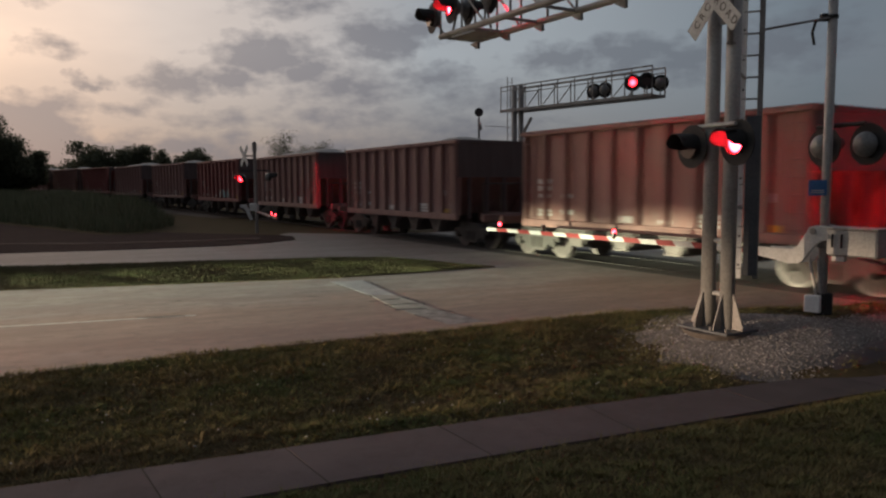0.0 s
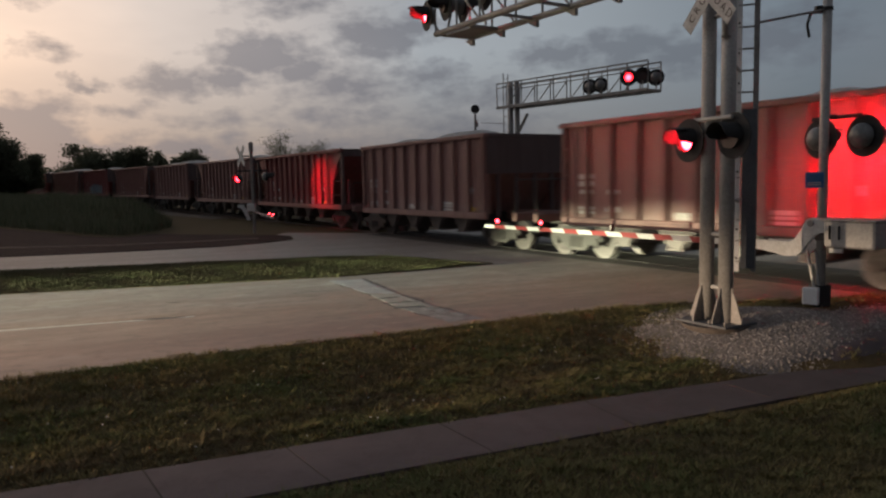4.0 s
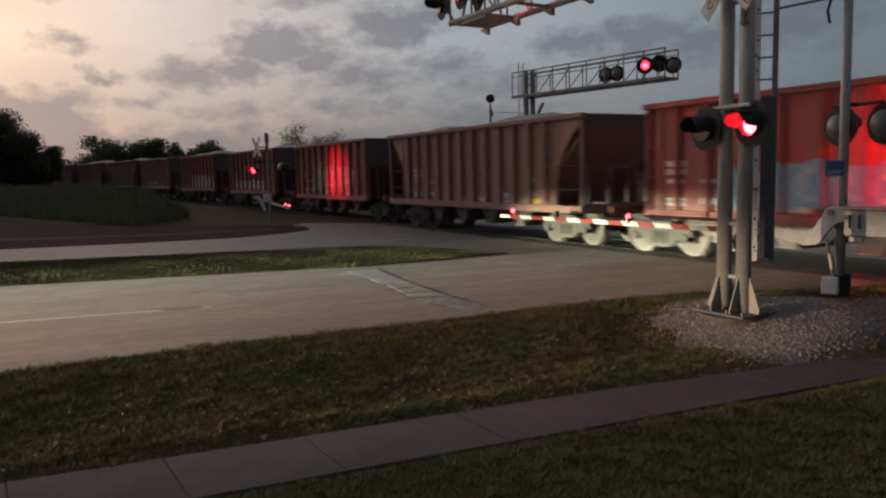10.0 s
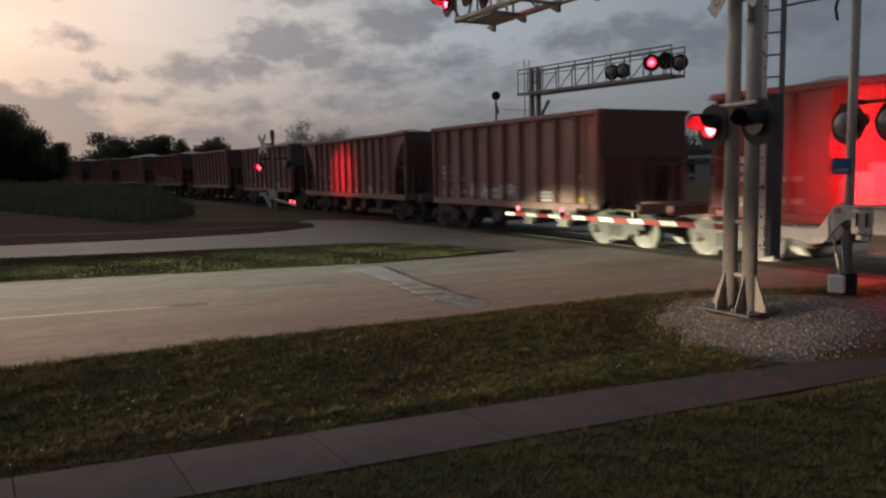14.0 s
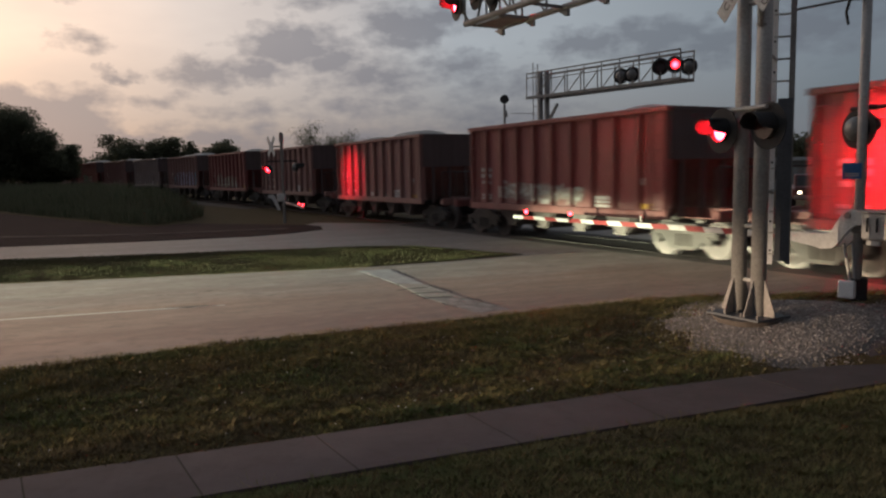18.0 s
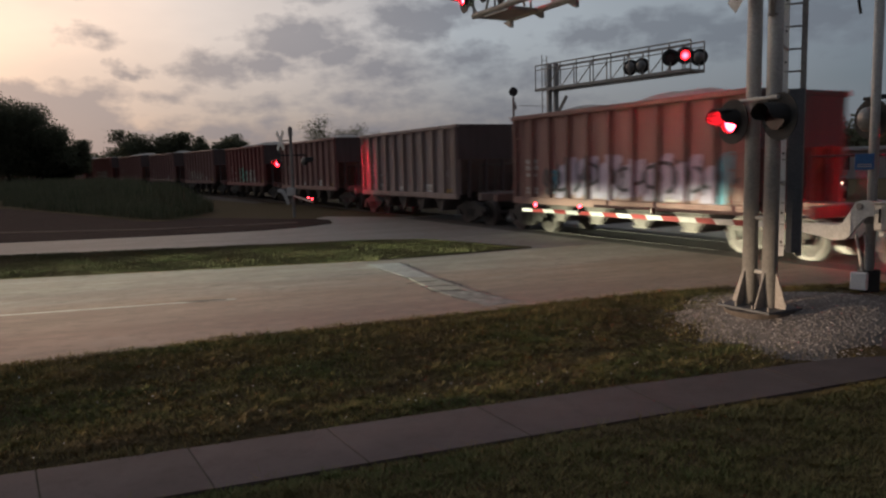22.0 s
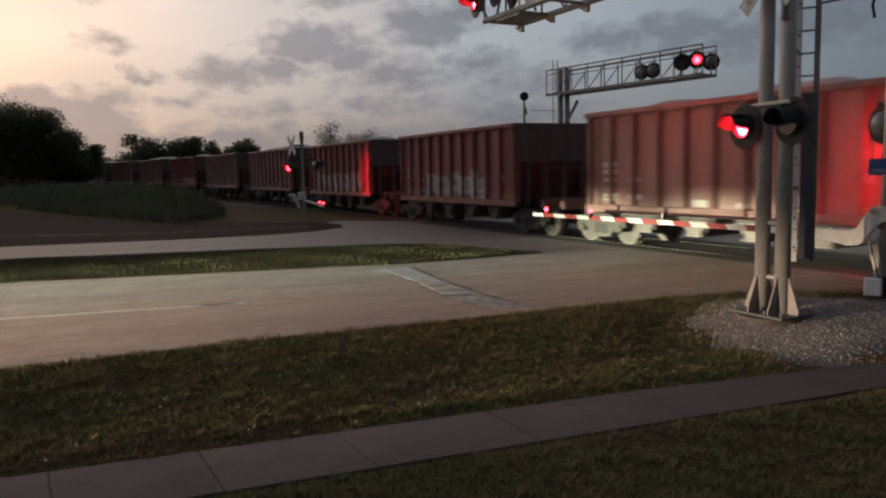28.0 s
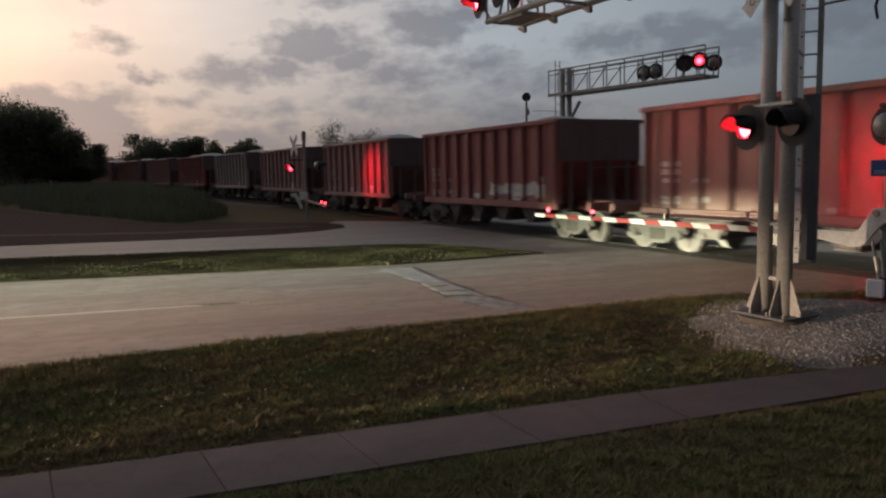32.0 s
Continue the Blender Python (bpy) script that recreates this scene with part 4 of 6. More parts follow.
        for sg2 in (-1, 1):
            beam_between(bm, (0.42, sg2 * 1.24, 0.92), (0.12, sg2 * 1.24, 0.44), 0.06, 0.10)
        box(bm, (0, 0, 0.44), (0.46, 2.5, 0.05))
        ch = part("hopper_chute", bm, "chute", car)
        ch.matrix_basis = pose(x, 0, 0)
    bm = bmesh.new()
    box(bm, (0, 0, 0.93), (8.0, 0.45, 0.26))
    part("centre_sill", bm, "under", car)
    bm = mound_mesh(end - 0.12, HALF - 0.20, (0.22, 0.38, 0.52)[seed - 1], seed, TOP - 0.06)
    part("load", bm, "stone_load", car, "heaped pale crushed stone", True)
    # stencilled data as bars
    yf = -(HALF - 0.130 + 0.012)
    for x, z, w_, h_ in ((-3.35, 2.10, 0.42, 0.10), (-3.35, 1.92, 0.42, 0.10), (-3.35, 1.72, 0.36, 0.08), (-3.35, 1.32, 0.42, 0.06), (-3.35, 1.22, 0.42, 0.06),
                         (-2.45, 1.72, 0.30, 0.08), (-2.45, 1.30, 0.36, 0.10), (1.9, 1.34, 0.50, 0.07), (1.9, 1.24, 0.50, 0.05), (1.9, 1.14, 0.50, 0.05), (3.3, 1.75, 0.14, 0.14), (-0.4, 1.2, 0.3, 0.12), (0.75, 1.18, 0.25, 0.08)):
        bm = bmesh.new()
        box(bm, (x, yf, z), (w_ * 1.25, 0.006, h_ * 1.25))
        part("stencil", bm, "stencil", car, "pale stencilled bar")
    bm = bmesh.new()
    box(bm, (3.45, yf, 1.17), (0.34, 0.006, 0.13))
    part("reflector", bm, "yellow", car, "yellow reflector strip")
    return car


def swirl(bm, x, z, r, thick, y, a0=0.0, a1=5.2, k=12):
    """A fat curved stroke of spray paint, flat on the car's side."""
    pts = []
    for i in range(k + 1):
        a = a0 + (a1 - a0) * i / k
        pts.append((x + r * math.cos(a), z + r * 0.9 * math.sin(a), math.cos(a), math.sin(a)))
    inner = [bm.verts.new((px - c * thick, y, pz - s * thick)) for px, pz, c, s in pts]
    outer = [bm.verts.new((px + c * thick, y, pz + s * thick)) for px, pz, c, s in pts]
    for i in range(k):
        bm.faces.new((inner[i], inner[i + 1], outer[i + 1], outer[i]))


def flat_part(name, bm, material, parent, label):
    """A thin coat of paint from a flat outline."""
    r = bmesh.ops.extrude_face_region(bm, geom=bm.faces[:])
    bmesh.ops.translate(bm, verts=[v for v in r["geom"] if isinstance(v, bmesh.types.BMVert)], vec=(0, -0.003, 0))
    bmesh.ops.recalc_face_normals(bm, faces=bm.faces[:])
    return part(name, bm, material, parent, label)


def graffiti(car, x0, x1, z0, z1, fill, stroke, trim=None, seed=0):
    """A spray-painted tag: an uneven filled ground with fat strokes over it, plain shapes and no letters.
    It runs over the sheets and the faces of the ribs alike."""
    g = random.Random(seed)
    y = -(HALF - 0.130 + 0.012)
    n = max(4, int((x1 - x0) / 0.42))
    spans = []
    for i in range(n):
        x = x0 + (x1 - x0) * (i + 0.5) / n
        zz0, zz1 = z0 + g.uniform(-0.03, 0.10), z1 - g.uniform(0, 0.35) * (z1 - z0)
        w_ = (x1 - x0) / n * g.uniform(0.75, 1.05)
        spans.append((x - w_ * 0.6, x + w_ * 0.6, zz0, zz1))
        k = 14
        bm = bmesh.new()
        vs = [bm.verts.new((x + w_ * 0.60 * math.copysign(abs(math.cos(a)) ** 0.6, math.cos(a)) + 0.12 * math.sin(a), y - 0.0004 * i, (zz0 + zz1) / 2 + (zz1 - zz0) / 2 * math.copysign(abs(math.sin(a)) ** 0.6, math.sin(a))))
              for a in (2 * math.pi * j / k for j in range(k))]
        bm.faces.new(vs)
        end_piece = trim and (i == 0 or i == n - 1)
        flat_part("graffiti", bm, trim if end_piece else fill, car, "spray-painted colour field")
    for i in range(n):
        x = x0 + (x1 - x0) * (i + 0.5) / n
        zc, r_ = (z0 + z1) / 2 + g.uniform(-0.08, 0.08), 0.34 * (z1 - z0)
        bm = bmesh.new()
        swirl(bm, x + g.uniform(-0.06, 0.06), zc, r_ * g.uniform(0.6, 1.0), 0.045, y - 0.016, g.uniform(0, 6), g.uniform(6, 9))
        box(bm, (x - 0.16, y - 0.0165, zc), (0.06, 0.001, r_ * 2.0), Matrix.Identity(4))
        part("graffiti_stroke", bm, stroke, car, "spray-painted stroke")
    ribs = [-(4.07) + 2 * 4.07 * i / 10 for i in range(11)]
    for x in ribs:
        for a, b, zz0, zz1 in spans:
            if a < x < b:
                bm = bmesh.new()
                box(bm, (x, -(HALF + 0.002), (zz0 + zz1) / 2), (0.112, 0.004, zz1 - zz0))
                part("graffiti", bm, g.choice((fill, fill, stroke)), car, "spray-painted coat on a rib")
                break


LABELS = {
    "paint_brown": "brown steel hopper car heaped with crushed stone",
    "paint_red": "oxide-red steel hopper car heaped with crushed stone",
    "paint_tan": "faded tan-brown steel hopper car heaped with crushed stone",
    "paint_grey": "weathered grey steel hopper car heaped with crushed stone",
}
masters = {}


def master(kind, paint, seed):
    key = (kind, paint, seed % 3)
    if key not in masters:
        masters[key] = build_car(kind, paint, seed % 3 + 1)
    return masters[key]


SLOPED = {6, 7, 9, 11, 16, 40}
COLOUR = {0: "tan", 1: "brown", 2: "brown", 3: "red", 4: "brown", 5: "brown", 6: "red", 7: "brown", 8: "brown", 9: "tan", 10: "red", 11: "tan",
          12: "red", 13: "red", 14: "red", 15: "brown", 16: "brown", 17: "tan", 18: "tan", 19: "red", 20: "tan", 21: "brown", 22: "red",
          23: "brown", 24: "grey", 25: "brown", 26: "red", 27: "brown", 28: "brown", 29: "tan", 30: "red", 31: "red", 32: "tan", 33: "brown", 34: "red"}
TAGS = {
    3: (0.3, 2.4, 1.15, 1.75, "tag_cyan", "tag_white"), 15: (-1.6, 0.6, 1.1, 1.6, "tag_faint", "stencil"), 10: (-2.2, 2.3, 1.12, 2.15, "tag_blue", "tag_cyan"), 12: (-1.6, 2.6, 1.2, 2.7, "tag_faint", "tag_white"),
    13: (-3.4, 2.2, 1.1, 1.8, "tag_faint", "stencil"), 14: (-1.4, 3.9, 1.1, 2.1, "tag_cream", "tag_white"),
    19: (-2.6, 1.2, 1.2, 1.75, "tag_faint", "tag_white"), 22: (-2.2, 1.8, 1.1, 2.1, "tag_faint", "tag_cream"),
    23: (-2.6, 3.7, 1.08, 2.25, "tag_lilac", "tag_dark", "tag_blue"), 26: (-1.2, 0.3, 1.1, 2.1, "tag_green", "tag_dark"),
    27: (-2.6, 1.0, 1.1, 2.0, "tag_faint", "tag_cream"), 30: (-1.8, 2.2, 1.1, 2.05, "tag_faint", "tag_white"),
    31: (-3.2, 3.0, 1.1, 2.1, "tag_faint", "tag_white"), 34: (0.5, 3.5, 1.2, 1.7, "stencil", "tag_white"),
}
cars = []
FIRST, LAST = -2, 52
used = set()
for j in range(FIRST, LAST + 1):
    kind = "sloped" if j in SLOPED else "straight"
    paint = "paint_" + COLOUR.get(j, ("brown", "red", "brown", "tan", "grey")[j * 7 % 5])
    ms = master(kind, paint, j)
    if ms not in used:
        used.add(ms)
        car = ms
    else:
        car = copy_thing(ms, Matrix.Identity(4))
    lab = LABELS[paint]
    cars.append((j, car, lab))
for j, car, lab in cars:
    if j in TAGS:
        graffiti(car, *TAGS[j], seed=j)
        if j == 26:
            graffiti(car, 0.4, 1.9, 1.1, 2.0, "tag_faint", "tag_white", seed=61)
        lab = lab.replace("heaped with crushed stone", "with spray-painted graffiti, heaped with stone")
    if j in SLOPED:
        lab = lab.replace("hopper car", "slope-ended hopper car")
    tagged(car, lab)


def drift(t):
    """The train slackens a little and picks up again."""
    return float(np.interp(t, (0, 3, 8, 12, 15, 19, 25, 32), (0.0, 0.0, -0.32, -0.52, -0.50, -0.30, -0.12, 0.28)))


def car_pose(j, t):
    s = (-10.9 - 10.89 * j) * 1.0769 + SPEED * t + drift(t)
    return on_rail(s)

# ---- crossing signals ----
shutters = []


def flasher(parent, p, d, lens, group, hood_len=0.32, big=0.305, lens_mat="lens_on"):
    """A round flashing lamp at p (in its thing's space) that looks along d. group: (place, side). It blinks by an added
    shutter; its light shows when this swings open.
    lens: plain, or the watts of its beam, where it lights up the passing cars."""
    m = facing(p, d)
    bm = bmesh.new()
    turn = pose(0, 0, 0, 0, 90, 0)
    disc(bm, turn, big, 0.012, 28)
    rod(bm, (-0.14, 0, 0), (-0.005, 0, 0), 0.10, 18, 0.17)
    rod(bm, (0.0, 0, 0), (0.072, 0, 0), 0.158, 20, None, False)
    fl = part("flasher", bm, "black", parent, "black round flashing-light unit")
    fl.matrix_basis = m
    bm = bmesh.new()
    bmesh.ops.create_uvsphere(bm, u_segments=18, v_segments=8, radius=0.19, matrix=Matrix.Translation((-0.05, 0, 0)) @ Matrix.Diagonal((0.75, 1, 1, 1)))
    bmesh.ops.delete(bm, geom=[v for v in bm.verts if v.co.x > -0.045], context="VERTS")
    part("back_cover", bm, "lamp_back", fl, "grey domed back cover", True)
    bm = bmesh.new()
    k = 14
    arcs = []
    for r in (0.178, 0.170):
        for x, cut in ((0.0, 0.35), (hood_len * 0.8, 0.12), (hood_len, -0.25)):
            a0 = -cut
            arcs.append([bm.verts.new((x, r * math.cos(a), r * math.sin(a))) for a in (a0 + (math.pi - 2 * a0) * i / k for i in range(k + 1))])
    for base in (0, 3):
        for q in (0, 1):
            for i in range(k):
                bm.faces.new((arcs[base + q][i], arcs[base + q][i + 1], arcs[base + q + 1][i + 1], arcs[base + q + 1][i]))
    for i in range(k):
        bm.faces.new((arcs[2][i], arcs[2][i + 1], arcs[5][i + 1], arcs[5][i]))
    bmesh.ops.recalc_face_normals(bm, faces=bm.faces[:])
    part("hood", bm, "black", fl)
    bm = bmesh.new()
    disc(bm, pose(0, 0, 0, 0, 90, 0), 0.15, 0.01, 24)
    ls = part("lens", bm, lens_mat, fl, "glowing red lens")
    ls.matrix_basis = pose(0.018, 0, 0)
    # added disc, dark as an unlit lens, that covers the steady light
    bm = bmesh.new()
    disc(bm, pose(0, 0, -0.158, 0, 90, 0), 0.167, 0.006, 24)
    sh = part("shutter", bm, "lens_off", fl, "dark red disc added to blink the lamp")
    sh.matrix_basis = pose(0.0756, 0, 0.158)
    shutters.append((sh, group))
    if lens:
        beam = new("flasher_beam", bpy.data.lights.new("flasher_beam", "SPOT"))
        beam.data.energy, beam.data.color, beam.data.shadow_soft_size = lens[0], (1.0, 0.015, 0.05), 0.03
        beam.data.spot_size, beam.data.spot_blend = radians(lens[1]), 1.0
        q = parent.matrix_basis @ m
        beam.matrix_world = look(q @ Vector((0.03, 0, 0)), q @ Vector((5, 0, lens[2])))
    return fl


def words(text, size, m, parent, material="letter"):
    cu = bpy.data.curves.new("lettering", "FONT")
    cu.body, cu.size, cu.align_x, cu.align_y, cu.extrude, cu.space_character = text, size, "CENTER", "CENTER", 0.002, 1.5
    tmp = new("lettering", cu)
    me = bpy.data.meshes.new_from_object(tmp)
    bpy.data.objects.remove(tmp)
    me.materials.clear()
    me.materials.append(M[material])
    ob = new("lettering", me)
    ob.parent = parent
    ob.matrix_basis = m
    ob["label"] = "black lettering " + text
    return ob


def crossbuck(parent, p, d, texts, length=1.22, lean=0.0):
    """Two crossed white boards at p that look along d."""
    base = facing(p, d)
    for k, (a, text) in enumerate(zip((45, -45), texts)):
        bm = bmesh.new()
        box(bm, (0, 0, 0), (0.008, length, 0.228), bevel=0.002)
        b = part("crossbuck_board", bm, "white_paint", parent, "white reflective board")
        b.matrix_basis = base @ pose(0.012 * k, 0, 0, a)
        if text:
            for off, wd in text:
                words(wd, 0.15, pose(0.0065, off, 0.0) @ Euler((radians(90), 0, radians(90))).to_matrix().to_4x4(), b)
    return base


BACK = -ROAD
base = Vector((3.80, 9.98, 0.02))
gantry = empty("signal_gantry", Matrix.Translation(base), "galvanised steel cantilever gantry with red flashing lights over the road", "signal gantry")
posts = [Vector((-0.052, 0.159, 0)), Vector((0.109, -0.119, 0))]
bm = bmesh.new()
box(bm, (0, 0, 0), (0.86, 0.66, 0.032), pose(0.0285, 0.02, 0.018, 0, 0, -60), bevel=0.004)
part("base_plate", bm, "guard", gantry)
bm = bmesh.new()
rod(bm, (0.03, 0.01, -0.32), (0.03, 0.01, 0.0), 0.46, 48)
part("footing", bm, "footing", gantry, "round concrete footing")
for a in range(8):
    bm = bmesh.new()
    q = pose(0.0285, 0.02, 0, 0, 0, -60) @ Vector(((0.37, 0.37, 0.13, -0.13, -0.37, -0.37, -0.13, 0.13)[a], (-0.27, 0.27, 0.29, 0.29, 0.27, -0.27, -0.29, -0.29)[a], 0))
    rod(bm, (q.x, q.y, 0.0), (q.x, q.y, 0.085), 0.016, 8)
    part("anchor_bolt", bm, "galv_dark", gantry)
for p in posts:
    bm = bmesh.new()
    rod(bm, p + Vector((0, 0, 0.03)), p + Vector((0, 0, 6.6)), 0.101, 20, 0.092)
    part("post", bm, "galv", gantry, "round galvanised post", True)
    for a in range(4):
        if a == (0 if p is posts[0] else 2):
            continue
        bm = bmesh.new()
        plate_xz(bm, [(0.085, 0.035), (0.275, 0.035), (0.275, 0.07), (0.108, 0.52), (0.085, 0.52)], -0.009, 0.009)
        g_ = part("gusset", bm, "galv_dark", gantry)
        g_.matrix_basis = Matrix.Translation(p) @ pose(0, 0, 0, 0, 0, -60 + 90 * a)
for z in (0.50, 1.24, 4.2):
    bm = bmesh.new()
    rod(bm, posts[0] + Vector((0, 0, z)), posts[1] + Vector((0, 0, z)), 0.032, 10)
    part("spacer", bm, "galv", gantry)

bm = bmesh.new()
rod(bm, posts[1] + Vector((-0.085, -0.09, 3.86)), posts[1] + Vector((-0.085, -0.09, 6.5)), 0.030, 10)
pipe = part("conduit", bm, "galv", gantry, "pale steel conduit", True)
bm = bmesh.new()
box(bm, posts[1] + Vector((-0.07, -0.075, 3.88)), (0.12, 0.05, 0.03))
part("clip", bm, "galv_dark", pipe)

# the ladder on the far side of the posts
foot = Vector((0.635, 0.527, 0.64))
lx = Vector((0.95, -0.31, 0)).normalized()
# light from the left is put into the rails: left white, right dark
for k, o in enumerate((-0.115, 0.115)):
    bm = bmesh.new()
    q = foot + lx * o
    box(bm, (0, 0, 2.95), (0.075, 0.022, 5.9), Matrix.Translation(q) @ pose(0, 0, 0, 0, 0, -18 + 90 * 0))
    rl = part("ladder_rail", bm, "box_white" if k == 0 else "galv_dark", gantry, "pale ladder rail" if k == 0 else "")
    if k == 0:
        for z_ in range(12):
            bm = bmesh.new()
            box(bm, (0, -0.013, 0.2 + 0.42 * z_), (0.026, 0.006, 0.03), Matrix.Translation(q) @ pose(0, 0, 0, 0, 0, -18))
            part("bolt_hole", bm, "black", rl)
rung = None
for i in range(19):
    q = foot + Vector((0, 0, 0.15 + 0.305 * i))
    if rung is None:
        bm = bmesh.new()
        rod(bm, -lx * 0.13, lx * 0.13, 0.014, 8)
        rung = part("rung", bm, "galv_dark", gantry)
        rung.matrix_basis = Matrix.Translation(q)
    else:
        again(rung, "rung", Matrix.Translation(q))
bm = bmesh.new()
box(bm, (0, 0, 1.20), (0.19, 0.03, 2.30), Matrix.Translation(foot + Vector((0.03, -0.03, 0.0))) @ pose(0, 0, 0, 0, 0, -18))
part("climb_guard", bm, "guard", gantry, "grey steel climbing guard on the ladder")
for z in (1.75, 3.6):
    bm = bmesh.new()
    rod(bm, posts[1] + Vector((0, 0, z)), foot + Vector((-0.1, 0, z - 0.72)), 0.02, 8)
    part("ladder_bracket", bm, "galv", gantry)

# lamps on the posts
C = Vector((3.66, 9.93, 2.57)) - base
bm = bmesh.new()
rod(bm, C + CROSS * 0.40 + ROAD * 0.05 + Vector((0, 0, 0.27)), C - CROSS * 0.40 + ROAD * 0.05 + Vector((0, 0, 0.27)), 0.028, 10)
rod(bm, C + ROAD * 0.05 + Vector((0, 0, 0.27)), C + ROAD * 0.3 + Vector((0, 0, 0.27)), 0.04, 10)
part("cross_arm", bm, "galv", gantry)
flasher(gantry, C + CROSS * 0.38, BACK, None, ("near", 0))
flasher(gantry, C - CROSS * 0.38 + Vector((0.09, 0.03, 0.02)), BACK, None, ("near", 1))

crossbuck(gantry, Vector((3.585, 9.735, 4.495)) - base, BACK, (((0.0, "CROSSING"),), ((-0.33, "RAIL"), (0.33, "ROAD"))))

# cantilever: a walkway truss over the road
ARM = (Vector((0.47, 15.15, 0)) - Vector((3.72, 9.98, 0))).normalized()
SIDE = Vector((ARM.y, -ARM.x, 0))


def truss(parent, start, arm, length, z, w_=0.80, hgt=0.92, mat_name="galv_dark", panels=8, deck=True):
    """A box truss with a walkway that reaches out along arm from start, its floor at z."""
    side = Vector((arm.y, -arm.x, 0))
    for o in (-w_ / 2, w_ / 2):
        a = start + side * o + Vector((0, 0, z))
        for h, th in ((0, 0.11 if deck else 0.085), (hgt, 0.05), (hgt * 0.82, 0.035)):
            bm = bmesh.new()
            if h == 0 and not deck:
                rod(bm, a - arm * 0.55, a + arm * length, 0.058, 14)
            else:
                beam_between(bm, a + Vector((0, 0, h)) - arm * 0.55, a + arm * length + Vector((0, 0, h)), th * 0.7, th)
            part("chord", bm, mat_name, parent)
        for i in range(-1, panels + 1):
            q = a + arm * (length * i / panels if i >= 0 else -0.54)
            bm = bmesh.new()
            beam_between(bm, q, q + Vector((0, 0, hgt)), 0.04, 0.04, (1, 0, 0))
            part("upright", bm, mat_name, parent)
            if 0 <= i < panels and i % 2 == 0:
                bm = bmesh.new()
                q2 = a + arm * (length * (i + 1) / panels)
                beam_between(bm, q, q2 + Vector((0, 0, hgt * 0.82)), 0.03, 0.03)
                part("brace", bm, mat_name, parent)
    n = panels * 2 if deck else 6
    for i in range(n + 1):
        q = start + arm * (length * i / n) + Vector((0, 0, z))
        bm = bmesh.new()
        beam_between(bm, q - side * w_ / 2, q + side * (w_ / 2 + (0.0 if deck else 0.07)), 0.05, 0.05)
        bar = part("cross_bar", bm, mat_name, parent)
        if not deck:
            bm = bmesh.new()
            plate_xz(bm, [(-0.16, 0.0), (0.13, 0.0), (0.13, -0.13), (0.07, -0.13)], -0.03, 0.03)
            bm.transform(facing(q + side * (w_ / 2) - Vector((0, 0, 0.04)), -arm))
            part("bracket", bm, mat_name, bar)
    bm = bmesh.new()
    if deck:
        beam_between(bm, start + Vector((0, 0, z)), start + arm * length + Vector((0, 0, z)), w_ * 0.5, 0.02)
    else:
        beam_between(bm, start + arm * (length - 0.9) + side * 0.1 + Vector((0, 0, z)), start + arm * length + side * 0.1 + Vector((0, 0, z)), w_ * 0.7, 0.03)
    part("walkway", bm, mat_name, parent)


arm_start = Vector((3.72, 9.98, 0)) - base
truss(gantry, arm_start - SIDE * 0.15, ARM, 6.1, 5.0, 0.84, deck=False)
for at, d_, grp in (((-0.18, 15.2, 5.45), BACK, 0), ((0.20, 14.5, 5.50), BACK, 1), ((0.55, 14.75, 5.52), ROAD, 0), ((0.95, 14.05, 5.58), ROAD, 1)):
    p = Vector(at) - base
    flasher(gantry, p, d_, (430, 105, -0.2) if d_ is ROAD else None, ("near", grp))
    bm = bmesh.new()
    out = (p - arm_start).dot(ARM)
    hold = arm_start - SIDE * 0.15 + ARM * min(6.0, max(0.2, out)) + Vector((0, 0, 5.0))
    hold += SIDE * max(-0.4, min(0.4, (p - hold).dot(SIDE)))
    rod(bm, hold, p - Vector((0, 0, 0.1)) - Vector(d_) * 0.12, 0.025, 8)
    part("lamp_stem", bm, "galv_dark", gantry)

# gate mast with its lowered arm
gbase = Vector((5.765, 10.902, 0.05))
gate = empty("crossing_gate", Matrix.Translation(gbase), "lowered red and white crossing gate on a grey mast", "crossing gate")
bm = bmesh.new()
rod(bm, (0, 0, 0.0), (0, 0, 5.1), 0.066, 16)
part("mast", bm, "galv", gate, "round grey mast", True)
bm = bmesh.new()
rod(bm, (0, 0, 4.78), (0, 0, 4.92), 0.085, 16)
part("ferrule", bm, "galv_dark", gate)
bm = bmesh.new()
box(bm, (0.02, 0.05, 0.16), (0.24, 0.24, 0.34), bevel=0.02)
part("junction_base", bm, "black", gate, "black cast-iron junction base")
bm = bmesh.new()
box(bm, (0, 0, 0), (0.22, 0.10, 0.26), pose(-0.17, -0.06, 0.17, 0, 0, -42), bevel=0.012)
part("junction_box", bm, "box_white", gate, "small white junction box")
bm = bmesh.new()
rod(bm, (-0.10, -0.03, 0.25), (-0.20, 0.02, 0.85), 0.022, 8)
rod(bm, (-0.05, -0.05, 0.25), (-0.08, 0.0, 0.85), 0.022, 8)
part("conduit", bm, "galv", gate)
# the gate machine, in line with its arm behind the mast
tip, root = Vector((1.11, 18.07, 0.93)) - gbase, Vector((5.05, 11.36, 0.93)) - gbase
GA = (tip - root).normalized()
m = facing((0, 0, 0), GA)
bm = bmesh.new()
box(bm, (-0.54, 0.06, 1.13), (0.74, 0.34, 0.40), m, bevel=0.025)
box(bm, (-0.54, 0.06, 1.335), (0.78, 0.38, 0.03), m, bevel=0.008)
machine = part("gate_machine", bm, "galv", gate, "grey steel motor box")
